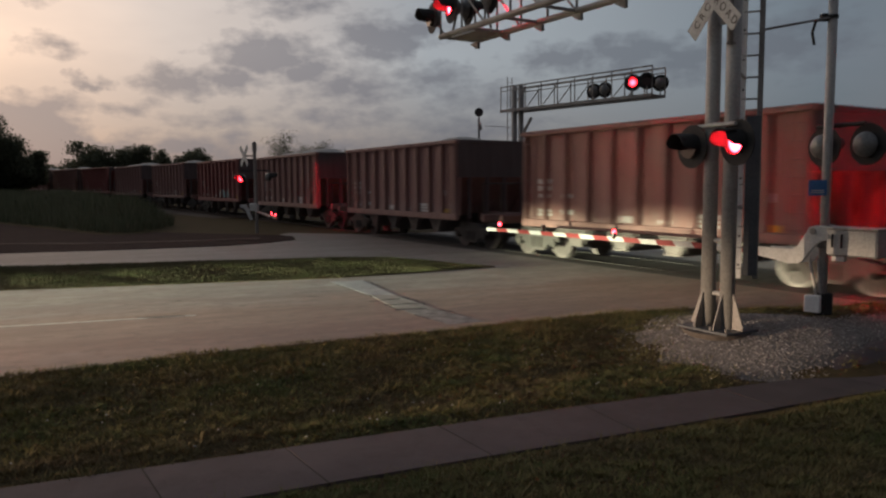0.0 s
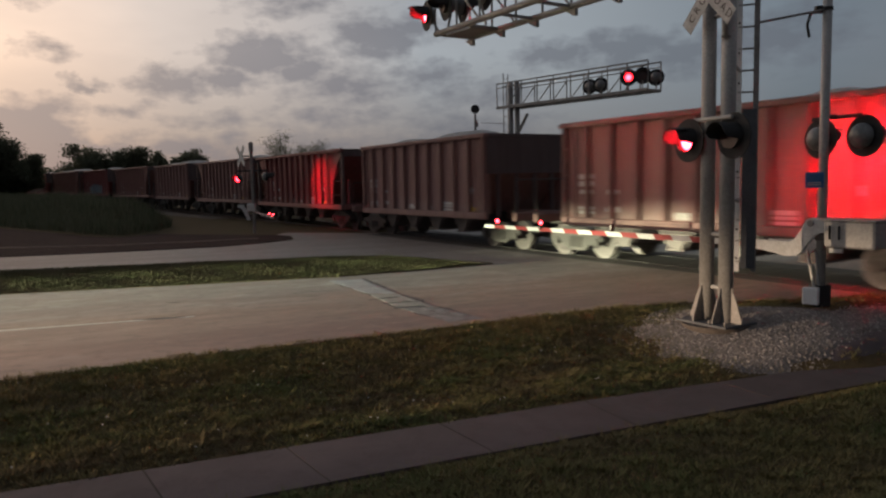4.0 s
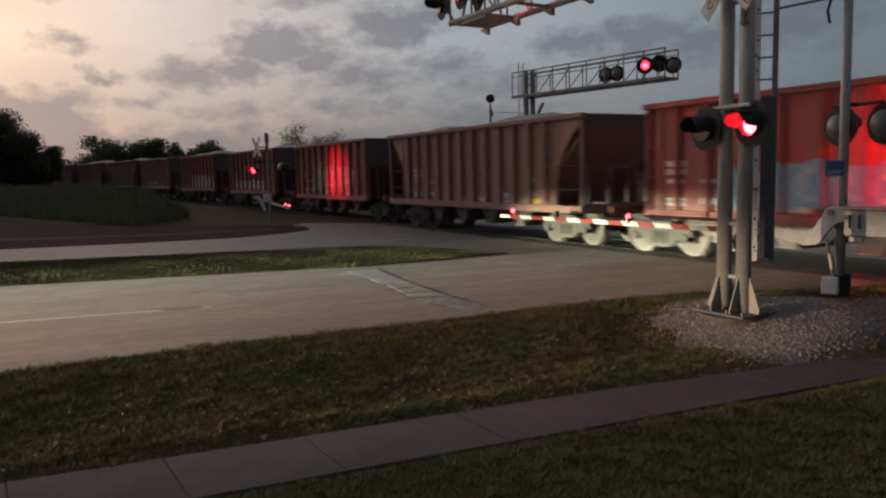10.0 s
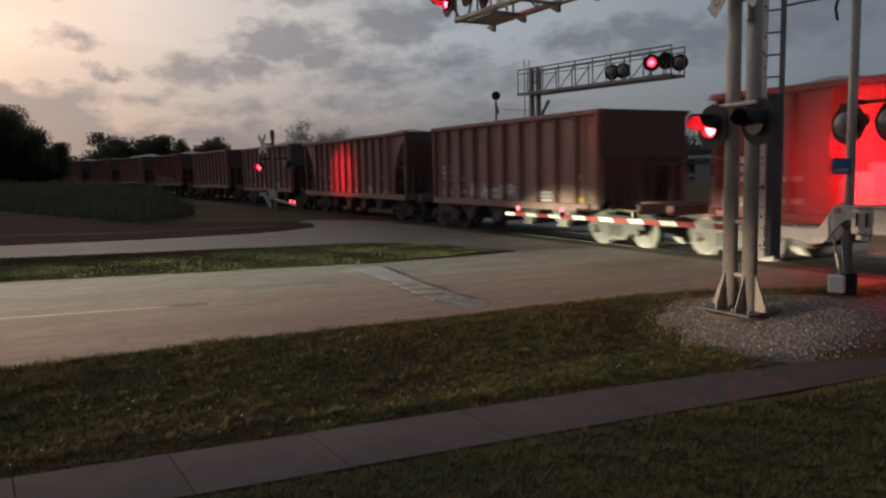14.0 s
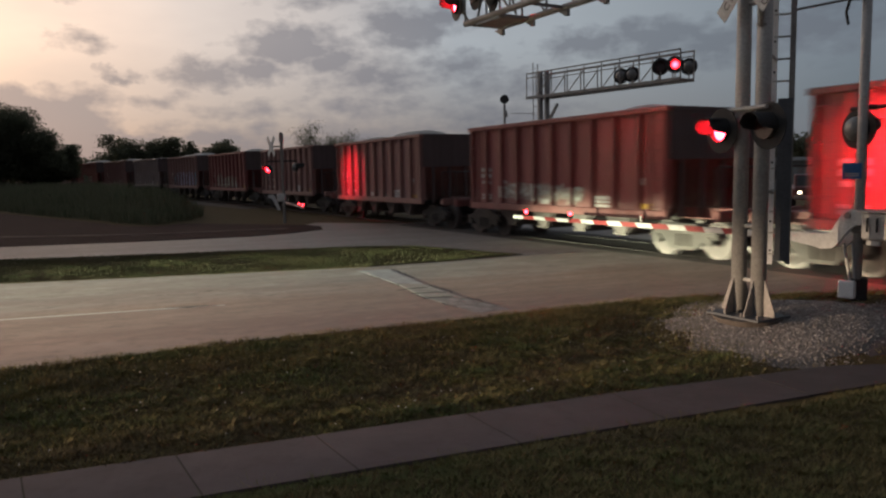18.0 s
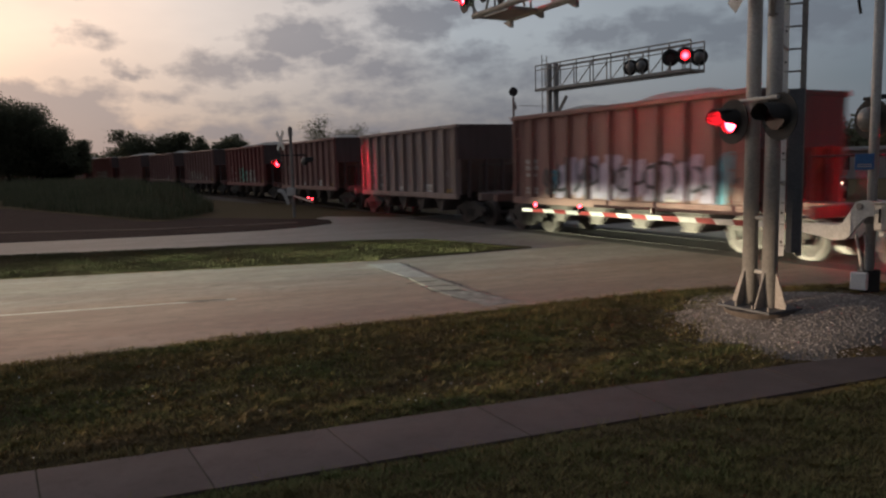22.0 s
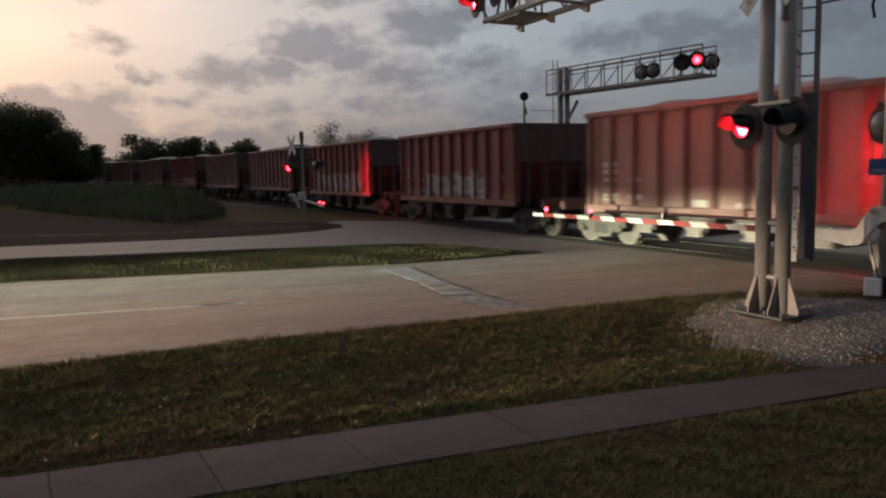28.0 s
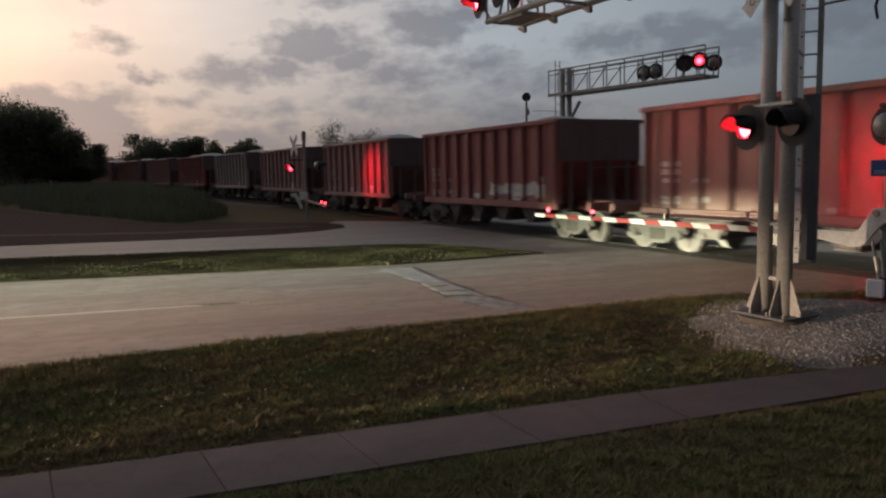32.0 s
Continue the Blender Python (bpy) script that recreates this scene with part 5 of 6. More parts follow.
for x in (-0.27, -0.41):
    bm = bmesh.new()
    box(bm, (x, 0.242, 1.15), (0.022, 0.028, 0.20), m, bevel=0.006)
    part("latch", bm, "black", machine, "black latch bar")
bm = bmesh.new()
box(bm, (-0.33, 0.16, 0.885), (0.20, 0.05, 0.07), m, bevel=0.006)
part("counterweight_tab", bm, "white_paint", gate)
bm = bmesh.new()
box(bm, (-0.03, 0.0, 1.18), (0.22, 0.20, 0.34), m, bevel=0.03)
part("machine_bracket", bm, "galv_dark", gate)
for y0, y1 in ((0.15, 0.20), (-0.17, -0.12)):
    bm = bmesh.new()
    o = [(-0.20, 1.33), (0.02, 1.36), (0.12, 1.33), (0.17, 1.24), (0.30, 1.03), (0.38, 0.98), (0.98, 0.975), (0.98, 0.83), (0.62, 0.78), (0.46, 0.745), (0.28, 0.765),
         (0.20, 0.82), (0.09, 0.97), (0.00, 1.08), (-0.08, 1.13), (-0.20, 1.15)]
    plate_xz(bm, o, y0, y1)
    for v in bm.verts:
        v.co = m @ v.co
    part("gate_bracket", bm, "white_paint", gate, "bent pale steel arm bracket")
bm = bmesh.new()
rod(bm, m @ Vector((0.05, 0.22, 1.27)), m @ Vector((0.05, -0.2, 1.27)), 0.05, 14)
part("pivot", bm, "galv_dark", gate)
a0 = m @ Vector((0.72, 0.02, 0.895))
n_str = 19
L = (tip - a0).length
for i in range(n_str):
    p0, p1 = a0 + (tip - a0) * (i / n_str), a0 + (tip - a0) * ((i + 1) / n_str)
    bm = bmesh.new()
    hh = 0.052 - 0.012 * i / n_str
    slant = 0.08 if 0 < i < n_str - 1 else 0.0
    ax = (tip - a0).normalized()
    ring = [p0 + Vector((0, 0, -hh)) - ax * slant / 2, p1 + Vector((0, 0, -hh)) - ax * slant / 2, p1 + Vector((0, 0, hh)) + ax * slant / 2, p0 + Vector((0, 0, hh)) + ax * slant / 2]
    sd_ = Vector((ax.y, -ax.x, 0)) * 0.018
    lo, hi = [bm.verts.new(v - sd_) for v in ring], [bm.verts.new(v + sd_) for v in ring]
    bm.faces.new(lo[::-1])
    bm.faces.new(hi)
    for q in range(4):
        bm.faces.new((lo[q], lo[(q + 1) % 4], hi[(q + 1) % 4], hi[q]))
    bmesh.ops.recalc_face_normals(bm, faces=bm.faces[:])
    part("gate_stripe", bm, "white_paint" if i % 2 == 0 else "red_sheet", gate, "white stripe" if i % 2 == 0 else "red stripe")
bm = bmesh.new()
rod(bm, a0 + Vector((0, 0, 0.10)), a0 + (tip - a0) * 0.62 + Vector((0, 0, 0.09)), 0.008, 6)
part("arm_cable", bm, "black", gate)
for i, (f_, grp) in enumerate(((0.935, None), (0.73, 0), (0.455, 1))):
    q = a0 + (tip - a0) * f_ + Vector((0, 0, 0.115))
    bm = bmesh.new()
    box(bm, q - Vector((0, 0, 0.045)), (0.08, 0.08, 0.05))
    lamp = part("gate_lamp", bm, "black", gate)
    bm = bmesh.new()
    bmesh.ops.create_uvsphere(bm, u_segments=12, v_segments=8, radius=0.045, matrix=Matrix.Translation(q + Vector((0, 0, 0.02))) @ Matrix.Diagonal((1, 1, 1.25, 1)))
    part("gate_bulb", bm, "bulb", lamp, "glowing red bulb", True)
    if grp is not None:
        d_ = Vector((-q.x - gbase.x, -q.y - gbase.y, 0)).normalized()
        # cap added over the bulb; it slides to hide or show the glow
        bm = bmesh.new()
        rod(bm, (0, 0, -0.12), (0, 0, 0.0), 0.056, 12)
        sh = part("bulb_cap", bm, "lens_off", lamp, "dark red cap added to blink the bulb")
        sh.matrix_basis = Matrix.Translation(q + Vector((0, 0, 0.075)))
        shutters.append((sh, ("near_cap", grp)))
# back-to-back lamps of the mast
CM = ROAD * 0.36 + Vector((0, 0, 2.55))
bm = bmesh.new()
rod(bm, CM + CROSS * 0.42 + Vector((0, 0, 0.30)) - ROAD * 0.12, CM - CROSS * 0.42 + Vector((0, 0, 0.30)) - ROAD * 0.12, 0.028, 10)
rod(bm, CM + Vector((0, 0, 0.30)) - ROAD * 0.12, Vector((0, 0, CM.z + 0.30)), 0.035, 10)
part("cross_arm", bm, "black", gate)
for k, sgn in enumerate((1, -1)):
    flasher(gate, CM + CROSS * 0.38 * sgn, ROAD, None, ("mast", k), 0.24, lens_mat="lens_beam")
bm = bmesh.new()
box(bm, (0, 0, 0), (0.012, 0.25, 0.23), facing(Vector((-0.17, -0.08, 1.92)), (-0.35, -0.94)), bevel=0.004)
sg = part("emergency_sign", bm, "sign_blue", gate, "small blue sign")
for z in (1.88, 1.85):
    bm = bmesh.new()
    box(bm, (0.009, 0, z - 1.92), (0.004, 0.18, 0.014), facing(Vector((-0.17, -0.08, 1.92)), (-0.35, -0.94)))
    part("sign_bar", bm, "white_paint", sg, "pale bar of small writing")
# tie rod and loose cable between ladder and mast
bm = bmesh.new()
rod(bm, base + foot + lx * 0.125 + Vector((0, 0, 3.55)), gbase + Vector((0, 0, 4.42)), 0.018, 8)
tagged(part("tie_rod", bm, "galv_dark"), "thin dark steel rod between ladder and mast", "tie rod")
bm = bmesh.new()
for a_, b_ in (((-0.08, 0.04, 4.43), (-0.20, 0.10, 4.38)), ((-0.20, 0.10, 4.38), (-0.235, 0.12, 4.22)), ((-0.235, 0.12, 4.22), (-0.205, 0.11, 4.04))):
    rod(bm, a_, b_, 0.020, 8)
part("loose_cable", bm, "black", gate)
bm = bmesh.new()
rod(bm, (0, 0, 4.40), (0, 0, 4.45), 0.078, 14)
box(bm, (-0.10, 0.05, 4.425), (0.10, 0.09, 0.10))
part("rod_clamp", bm, "black", gate, "black clamp round the mast")

# the gantry across the railway
fbase = Vector((3.13, 30.5, -0.05))
far_gantry = empty("signal_gantry", Matrix.Translation(fbase), "grey steel cantilever gantry with red flashing lights beyond the railway", "signal gantry")
FARM = (Vector((7.62, 25.3, 0)) - Vector((3.13, 30.5, 0))).normalized()
FS = Vector((FARM.y, -FARM.x, 0))
for o in (-0.14, 0.22):
    bm = bmesh.new()
    rod(bm, FARM * o, FARM * o + Vector((0, 0, 6.15)), 0.11, 14)
    part("post", bm, "galv_dark", far_gantry, "", True)
truss(far_gantry, Vector((0, 0, 0)), FARM, 6.7, 5.08, 0.8, 0.98, "galv_dark", 8)
for o in (-0.14, 0.14):
    bm = bmesh.new()
    rod(bm, FARM * -0.42 + FS * o, FARM * -0.42 + FS * o + Vector((0, 0, 6.5)), 0.02, 6)
    part("ladder_rail", bm, "galv_dark", far_gantry)
for i in range(20):
    bm = bmesh.new()
    q = FARM * -0.42 + Vector((0, 0, 0.4 + 0.31 * i))
    rod(bm, q - FS * 0.14, q + FS * 0.14, 0.012, 6)
    part("rung", bm, "galv_dark", far_gantry)
bm = bmesh.new()
beam_between(bm, FARM * 0.25 + Vector((0, 0, 4.0)), FARM * 0.8 + Vector((0, 0, 4.75)), 0.09, 0.09)
part("strut", bm, "galv_dark", far_gantry)
for dist, off, d_, grp in ((5.95, 0.44, BACK, 0), (6.52, 0.44, BACK, 1), (6.5, -0.42, ROAD, 0), (3.62, -0.42, ROAD, 1), (4.12, -0.42, ROAD, 0)):
    p = FARM * dist + FS * off + Vector((0, 0, 5.56))
    flasher(far_gantry, p, Vector((-0.25, -0.97, 0)) if d_ is BACK else Vector((0.5, 0.86, 0)), None, ("far", grp), 0.3, 0.29, "lens_far")
    bm = bmesh.new()
    rod(bm, p - Vector((0, 0, 0.5)), p, 0.022, 6)
    part("lamp_stem", bm, "galv_dark", far_gantry)

# signal mast on the far side of the second carriageway
mbase = Vector((-8.05, 31.28, -0.05))
mast2 = empty("crossing_gate", Matrix.Translation(mbase), "grey crossing mast with crossbuck, flashing light and lowered gate", "crossing gate")
bm = bmesh.new()
rod(bm, (0, 0, 0), (0, 0, 3.95), 0.07, 12)
rod(bm, (0, 0, 3.55), (0, 0, 3.9), 0.10, 10)
part("mast", bm, "galv_dark", mast2)
crossbuck(mast2, Vector((-0.42, -0.1, 3.35)), Vector((-0.8, -0.6, 0)), (None, None), 1.1)
bm = bmesh.new()
rod(bm, (-0.42, -0.02, 3.35), (0, 0, 3.35), 0.03, 8)
rod(bm, (-0.62, -0.03, 2.72), (0.62, 0.03, 2.72), 0.03, 8)
part("cross_arm", bm, "black", mast2)
flasher(mast2, Vector((-0.58, -0.12, 2.38)), Vector((-0.45, -0.9, 0)), None, ("steady", 0), 0.24, 0.19, "lens_far")
flasher(mast2, Vector((0.58, 0.10, 2.45)), ROAD, (640, 74, -1.0), ("steady", 0), 0.33, 0.25)
bm = bmesh.new()
box(bm, (-0.10, 0.05, 1.15), (0.34, 0.30, 0.34), bevel=0.03)
plate_xz(bm, [(-0.62, 1.27), (-0.36, 1.28), (-0.22, 1.0), (-0.10, 0.62), (-0.22, 0.60), (-0.36, 0.95), (-0.46, 1.12), (-0.62, 1.16)], -0.26, -0.2)
part("gate_machine", bm, "white_paint", mast2, "pale grey gate machine")
t2 = Vector((2.65, -7.7, 1.03))
for i in range(12):
    p0, p1 = Vector((0.1, -0.35, 0.98)).lerp(t2, i / 12), Vector((0.1, -0.35, 0.98)).lerp(t2, (i + 1) / 12)
    bm = bmesh.new()
    beam_between(bm, p0, p1, 0.03, 0.07)
    part("gate_stripe", bm, "white_paint" if i % 2 == 0 else "red_sheet", mast2, "white stripe" if i % 2 == 0 else "red stripe")
for f_ in (0.79, 0.94):
    q = Vector((0.1, -0.35, 0.98)).lerp(t2, f_) + Vector((0, 0, 0.10))
    bm = bmesh.new()
    bmesh.ops.create_uvsphere(bm, u_segments=10, v_segments=6, radius=0.03, matrix=Matrix.Translation(q))
    part("gate_bulb", bm, "bulb", mast2, "glowing red bulb", True)

# train signal on a slim post beyond the railway
rb = Vector((1.95, 38.6, -0.1))
sig = empty("railway_signal", Matrix.Translation(rb), "slim railway signal post with a round dark head", "railway signal")
bm = bmesh.new()
rod(bm, (0, 0, 0), (0, 0, 5.6), 0.06, 10)
part("post", bm, "galv_dark", sig)
bm = bmesh.new()
disc(bm, facing((0, -0.1, 5.85), (-0.2, -1)) @ pose(0, 0, 0, 0, 90, 0), 0.23, 0.05, 20)
rod(bm, (0, 0, 5.85), (0, 0.3, 5.85), 0.12, 12)
part("signal_head", bm, "black", sig)
bm = bmesh.new()
rod(bm, (0, 0, 5.0), (0.12, 0, 5.3), 0.03, 8)
box(bm, (0.1, 0, 5.05), (0.12, 0.12, 0.22))
part("bracket", bm, "galv_dark", sig)
bm = bmesh.new()
rod(bm, (0.3, 0.1, 5.15), (1.6, 0.3, 5.1), 0.015, 6)
part("antenna_rod", bm, "galv_dark", sig)


# ---- trees and growth ----
def tree(x, y, hgt, wide, seed, label, leaves=1500, leaf=0.30, sparse=False, bushy=False):
    g = random.Random(seed)
    z0 = float(height(x, y)) - 0.1
    t = empty("tree", Matrix.Translation((x, y, z0)), label, "tree")
    bm = bmesh.new()
    fork = hgt * 0.35
    rod(bm, (0, 0, 0), (0.1, 0, fork), 0.035 * hgt * 0.6, 8, 0.022 * hgt * 0.6)
    tips = []
    for i in range(14 if sparse or bushy else 9):
        a = i * 2.4 + g.uniform(-0.4, 0.4)
        r = wide * g.uniform(0.25, 0.5)
        tip_ = Vector((r * math.cos(a), r * math.sin(a), hgt * g.uniform(0.25 if bushy else 0.62, 0.95)))
        mid = Vector((0.1, 0, fork)).lerp(tip_, 0.5) + Vector((g.uniform(-0.3, 0.3), g.uniform(-0.3, 0.3), g.uniform(-0.2, 0.3)))
        rod(bm, (0.1, 0, fork * g.uniform(0.75, 1.0)), mid, 0.010 * hgt, 6, 0.006 * hgt)
        rod(bm, mid, tip_, 0.006 * hgt, 5, 0.002 * hgt)
        tips += [mid, tip_]
        for k in range(3):
            q = mid.lerp(tip_, g.uniform(0.2, 1)) + Vector((g.uniform(-1, 1), g.uniform(-1, 1), g.uniform(-0.3, 0.8))) * wide * 0.16
            rod(bm, mid.lerp(tip_, 0.3), q, 0.003 * hgt, 4, 0.0012 * hgt)
            tips.append(q)
    part("trunk", bm, "bark", t)
    r_ = np.random.default_rng(seed)
    tp = np.array([tuple(v) for v in tips])
    pick = tp[r_.integers(0, len(tp), leaves)]
    spread_ = wide * (0.085 if sparse else 0.11 if bushy else 0.15)
    c = pick + np.clip(r_.normal(0, 1, (leaves, 3)), -1.6, 1.6) * (spread_, spread_, spread_ * 0.8)
    d1 = r_.normal(0, 1, (leaves, 3))
    d1 /= np.linalg.norm(d1, axis=1)[:, None]
    d2 = np.cross(d1, r_.normal(0, 1, (leaves, 3)))
    d2 /= np.linalg.norm(d2, axis=1)[:, None]
    sz = leaf * r_.uniform(0.5, 1.2, (leaves, 1))
    v = np.stack([c - d1 * sz, c + d2 * sz * 0.55, c + d1 * sz, c - d2 * sz * 0.55], 1).reshape(-1, 3)
    f = np.arange(leaves * 4).reshape(-1, 4)
    me = bpy.data.meshes.new("crown")
    me.from_pydata(v.tolist(), [], f.tolist())
    me.materials.append(M["leaves"])
    cr = new("crown", me)
    cr.parent = t
    return t


def place(px_az, dist):
    return math.sin(radians(px_az)) * dist, math.cos(radians(px_az)) * dist


for az, dist, hgt, wide, sd in ((-36, 92, 10.0, 10, 1), (-33.6, 90, 8.6, 7.5, 2), (-31.6, 90, 6.9, 6, 3), (-30.1, 92, 5.2, 4.2, 4), (-39, 88, 11.0, 12, 5), (-34.8, 104, 9.2, 10, 15)):
    tree(*place(az, dist), hgt, wide, sd, "dark bushy tree at the edge of the field", 30000, 0.15, bushy=True)
for az, dist, hgt, wide, sd in ((-25.7, 120, 8.2, 6.5, 6), (-22.9, 120, 8.3, 5.5, 7), (-21.5, 122, 8.0, 4.5, 8), (-19.0, 118, 7.4, 5, 9), (-24.4, 130, 5.6, 9, 10), (-17.6, 130, 6.0, 5, 11), (-27.2, 125, 5.4, 7, 17), (-20.2, 130, 5.4, 7, 18)):
    tree(*place(az, dist), hgt, wide, sd, "far dark tree behind the railway", 12000, 0.22, bushy=True)
for az, dist, hgt, wide, sd in ((-11.2, 78, 6.9, 6.0, 12), (-9.0, 82, 6.2, 5.5, 13)):
    tree(*place(az, dist), hgt, wide, sd, "thin-leaved tree behind the railway", 8000, 0.085, True)
tree(*place(-7.0, 90), 6.4, 3, 16, "bare thin tree behind the railway", 60, 0.2, True)


def blades(name, n, inside, tall, width, material, label, lift=None, x0=-9.0, x1=9.0, y0=2.0, y1=12.5, seed=3, lean_=0.6):
    r_ = np.random.default_rng(seed)
    x, y = r_.uniform(x0, x1, n), r_.uniform(y0, y1, n)
    keep = inside(x, y)
    x, y = x[keep], y[keep]
    n = len(x)
    z = height(x, y) if lift is None else np.full(n, lift)
    h = r_.uniform(tall * 0.35, tall, n) * (0.82 + 0.25 * np.sin(x * 1.9 + 2) * np.sin(y * 2.3))
    a = r_.uniform(0, 6.283, n)
    ln = r_.uniform(0, lean_, n) * h
    wd = width * r_.uniform(0.6, 1.3, n)
    b = a + r_.uniform(0.6, 2.4, n)
    p = np.stack([x, y, z], -1)
    dx = np.stack([np.cos(b) * wd, np.sin(b) * wd, 0 * wd], -1)
    tipv = p + np.stack([np.cos(a) * ln, np.sin(a) * ln, h], -1)
    v = np.stack([p - dx, p + dx, tipv], 1).reshape(-1, 3)
    f = np.arange(n * 3).reshape(-1, 3)
    return scatter(name, v.tolist(), f.tolist(), material, label, "stuff", "grass")


def side_of_walk(x, y):
    return (walk_line(x) - y) * 0.93


def past_walk(x, y):
    """How far on the near side of the sidewalk a place lies."""
    return (walk_rim(x) - y) * 0.925


def gravel_depth(x, y):
    """How far inside the spread of stone a place lies, with a ragged rim."""
    d = 1 - np.hypot((x - 4.72) / 2.0, (y - 9.55) / 1.7)
    right = np.minimum((x - 4.1) * 0.5, (y - walk_line(x) + 0.10) * 0.8)
    d = np.maximum(d, np.minimum(right, 0.6))
    tongue = np.exp(-((x - 2.75) / 0.75) ** 2 - ((y - 8.35) / 0.42) ** 2) * 1.5
    rag = 0.10 * np.sin(x * 4.1 + 1.3 * np.sin(y * 3.7)) * np.sin(y * 4.7 + np.sin(x * 2.9)) + 0.06 * np.sin(x * 11 + y * 5) * np.sin(y * 13 - x * 4)
    d = np.minimum(d + rag - 0.5 * tongue, (near_edge(x) + 0.05 - 0.75 * smooth01((x - 3.9) / 0.8) - y) * 0.8 + 0.5 * rag)
    return np.minimum(d, -apron_cut(x, y) + 0.5 * rag)


def hashed(x, y):
    return np.modf(np.abs(np.sin(x * 127.1 + y * 311.7) * 43758.5453))[0]


def rough_edge(x):
    return 0.05 * np.sin(x * 5.3) + 0.04 * np.sin(x * 13.1 + 1) + 0.02 * np.sin(x * 31)


blades("verge_grass", 400000, lambda x, y: (y < near_edge(x) + 0.10 + rough_edge(x)) & (side_of_walk(x, y) < 0.035 + 0.6 * rough_edge(x + 4)) & (gravel_depth(x, y) + 0.55 * hashed(x, y) - 0.28 < 0) & (apron_depth(x, y) < 0) & (x < 4.4 + 0.5 * hashed(y, x))
       & (abs(x) < y * 0.85 + 0.5), 0.055, 0.0055, "grass", "short dry grass on the roadside verge", None, -9, 9, 4, 12.4, 21, 1.5)
blades("lawn_grass", 260000, lambda x, y: (past_walk(x, y) > -0.07 + 1.1 * rough_edge(x)) & (abs(x) < y * 0.85 + 0.5), 0.06, 0.005,
       "grass", "short dry grass beside the sidewalk", None, -5, 8, 2.2, 9.5, 22, 1.3)


blades("edge_grass", 110000, lambda x, y: (y < near_edge(x) + 0.09 + rough_edge(x)) & (y > near_edge(x) - 0.9 - 0.5 * hashed(x, y)) & (gravel_depth(x, y) + 0.3 * hashed(x, y) < 0) & (abs(x) < y * 0.85 + 0.5),
       0.085, 0.0055, "grass_dry", "taller dry grass along the road edge, headlight glow in its colour", None, -9, 5, 4.5, 12.4, 61, 0.8)


def clumps(name, centres, inside, per, tall, width, label, x0, x1, y0, y1, seed):
    """Tufts: many blades that spring from one place and lean apart."""
    r_ = np.random.default_rng(seed)
    cx, cy = r_.uniform(x0, x1, centres), r_.uniform(y0, y1, centres)
    keep = inside(cx, cy)
    cx, cy = cx[keep], cy[keep]
    size = r_.uniform(0.5, 1.3, len(cx))
    x, y, sz_ = np.repeat(cx, per), np.repeat(cy, per), np.repeat(size, per)
    n = len(x)
    a, d = r_.uniform(0, 6.283, n), np.abs(r_.normal(0, 0.045, n)) * sz_
    x, y = x + np.cos(a) * d * 1.5, y + np.sin(a) * d
    h = tall * sz_ * r_.uniform(0.45, 1.0, n)
    ln = h * r_.uniform(0.5, 1.7, n)
    wd = width * r_.uniform(0.6, 1.3, n)
    p = np.stack([x, y, height(x, y)], -1)
    b = a + r_.uniform(0.8, 2.3, n)
    dx = np.stack([np.cos(b) * wd, np.sin(b) * wd, 0 * wd], -1)
    v = np.stack([p - dx, p + dx, p + np.stack([np.cos(a) * ln, np.sin(a) * ln, h], -1)], 1).reshape(-1, 3)
    return scatter(name, v.tolist(), np.arange(n * 3).reshape(-1, 3).tolist(), "grass", label, "stuff", "grass")


clumps("grass_tufts", 9000, lambda x, y: (y < near_edge(x) + 0.03) & (side_of_walk(x, y) < -0.02) & (gravel_depth(x, y) < -0.1) & (abs(x) < y * 0.85 + 0.5), 26, 0.07, 0.006,
       "coarse tufts in the roadside verge", -9, 9, 4, 12.3, 51)
clumps("lawn_tufts", 5000, lambda x, y: (past_walk(x, y) > 0.0) & (abs(x) < y * 0.85 + 0.5), 26, 0.075, 0.005,
       "coarse tufts beside the sidewalk", -5, 8, 2.2, 9.5, 52)


def in_median(x, y):
    lo = np.where(x < -2.3, 15.95 + 0.228 * (x + 2.3), 15.95 + 0.49 * (x + 2.3))
    hi = np.where(x < -3, 20.4 + 0.185 * (x + 3), np.where(x < -1.6, 20.4, 20.35 - 0.98 * (x + 1.6)))
    return (y > lo) & (y < hi) & (x < 0.95)


blades("median_grass", 150000, in_median, 0.055, 0.010, "grass_green", "green grass on the island between the carriageways", 0.008, -16, 1, 11.5, 20.6, 23)
blades("bank_grass", 300000, lambda x, y: (height(x, y) > 0.06) & (y > 29), 0.85, 0.02, "grass_tall", "tall unmown grass on the bank beside the railway", None, -56, -8, 28, 80, 24, 0.5)


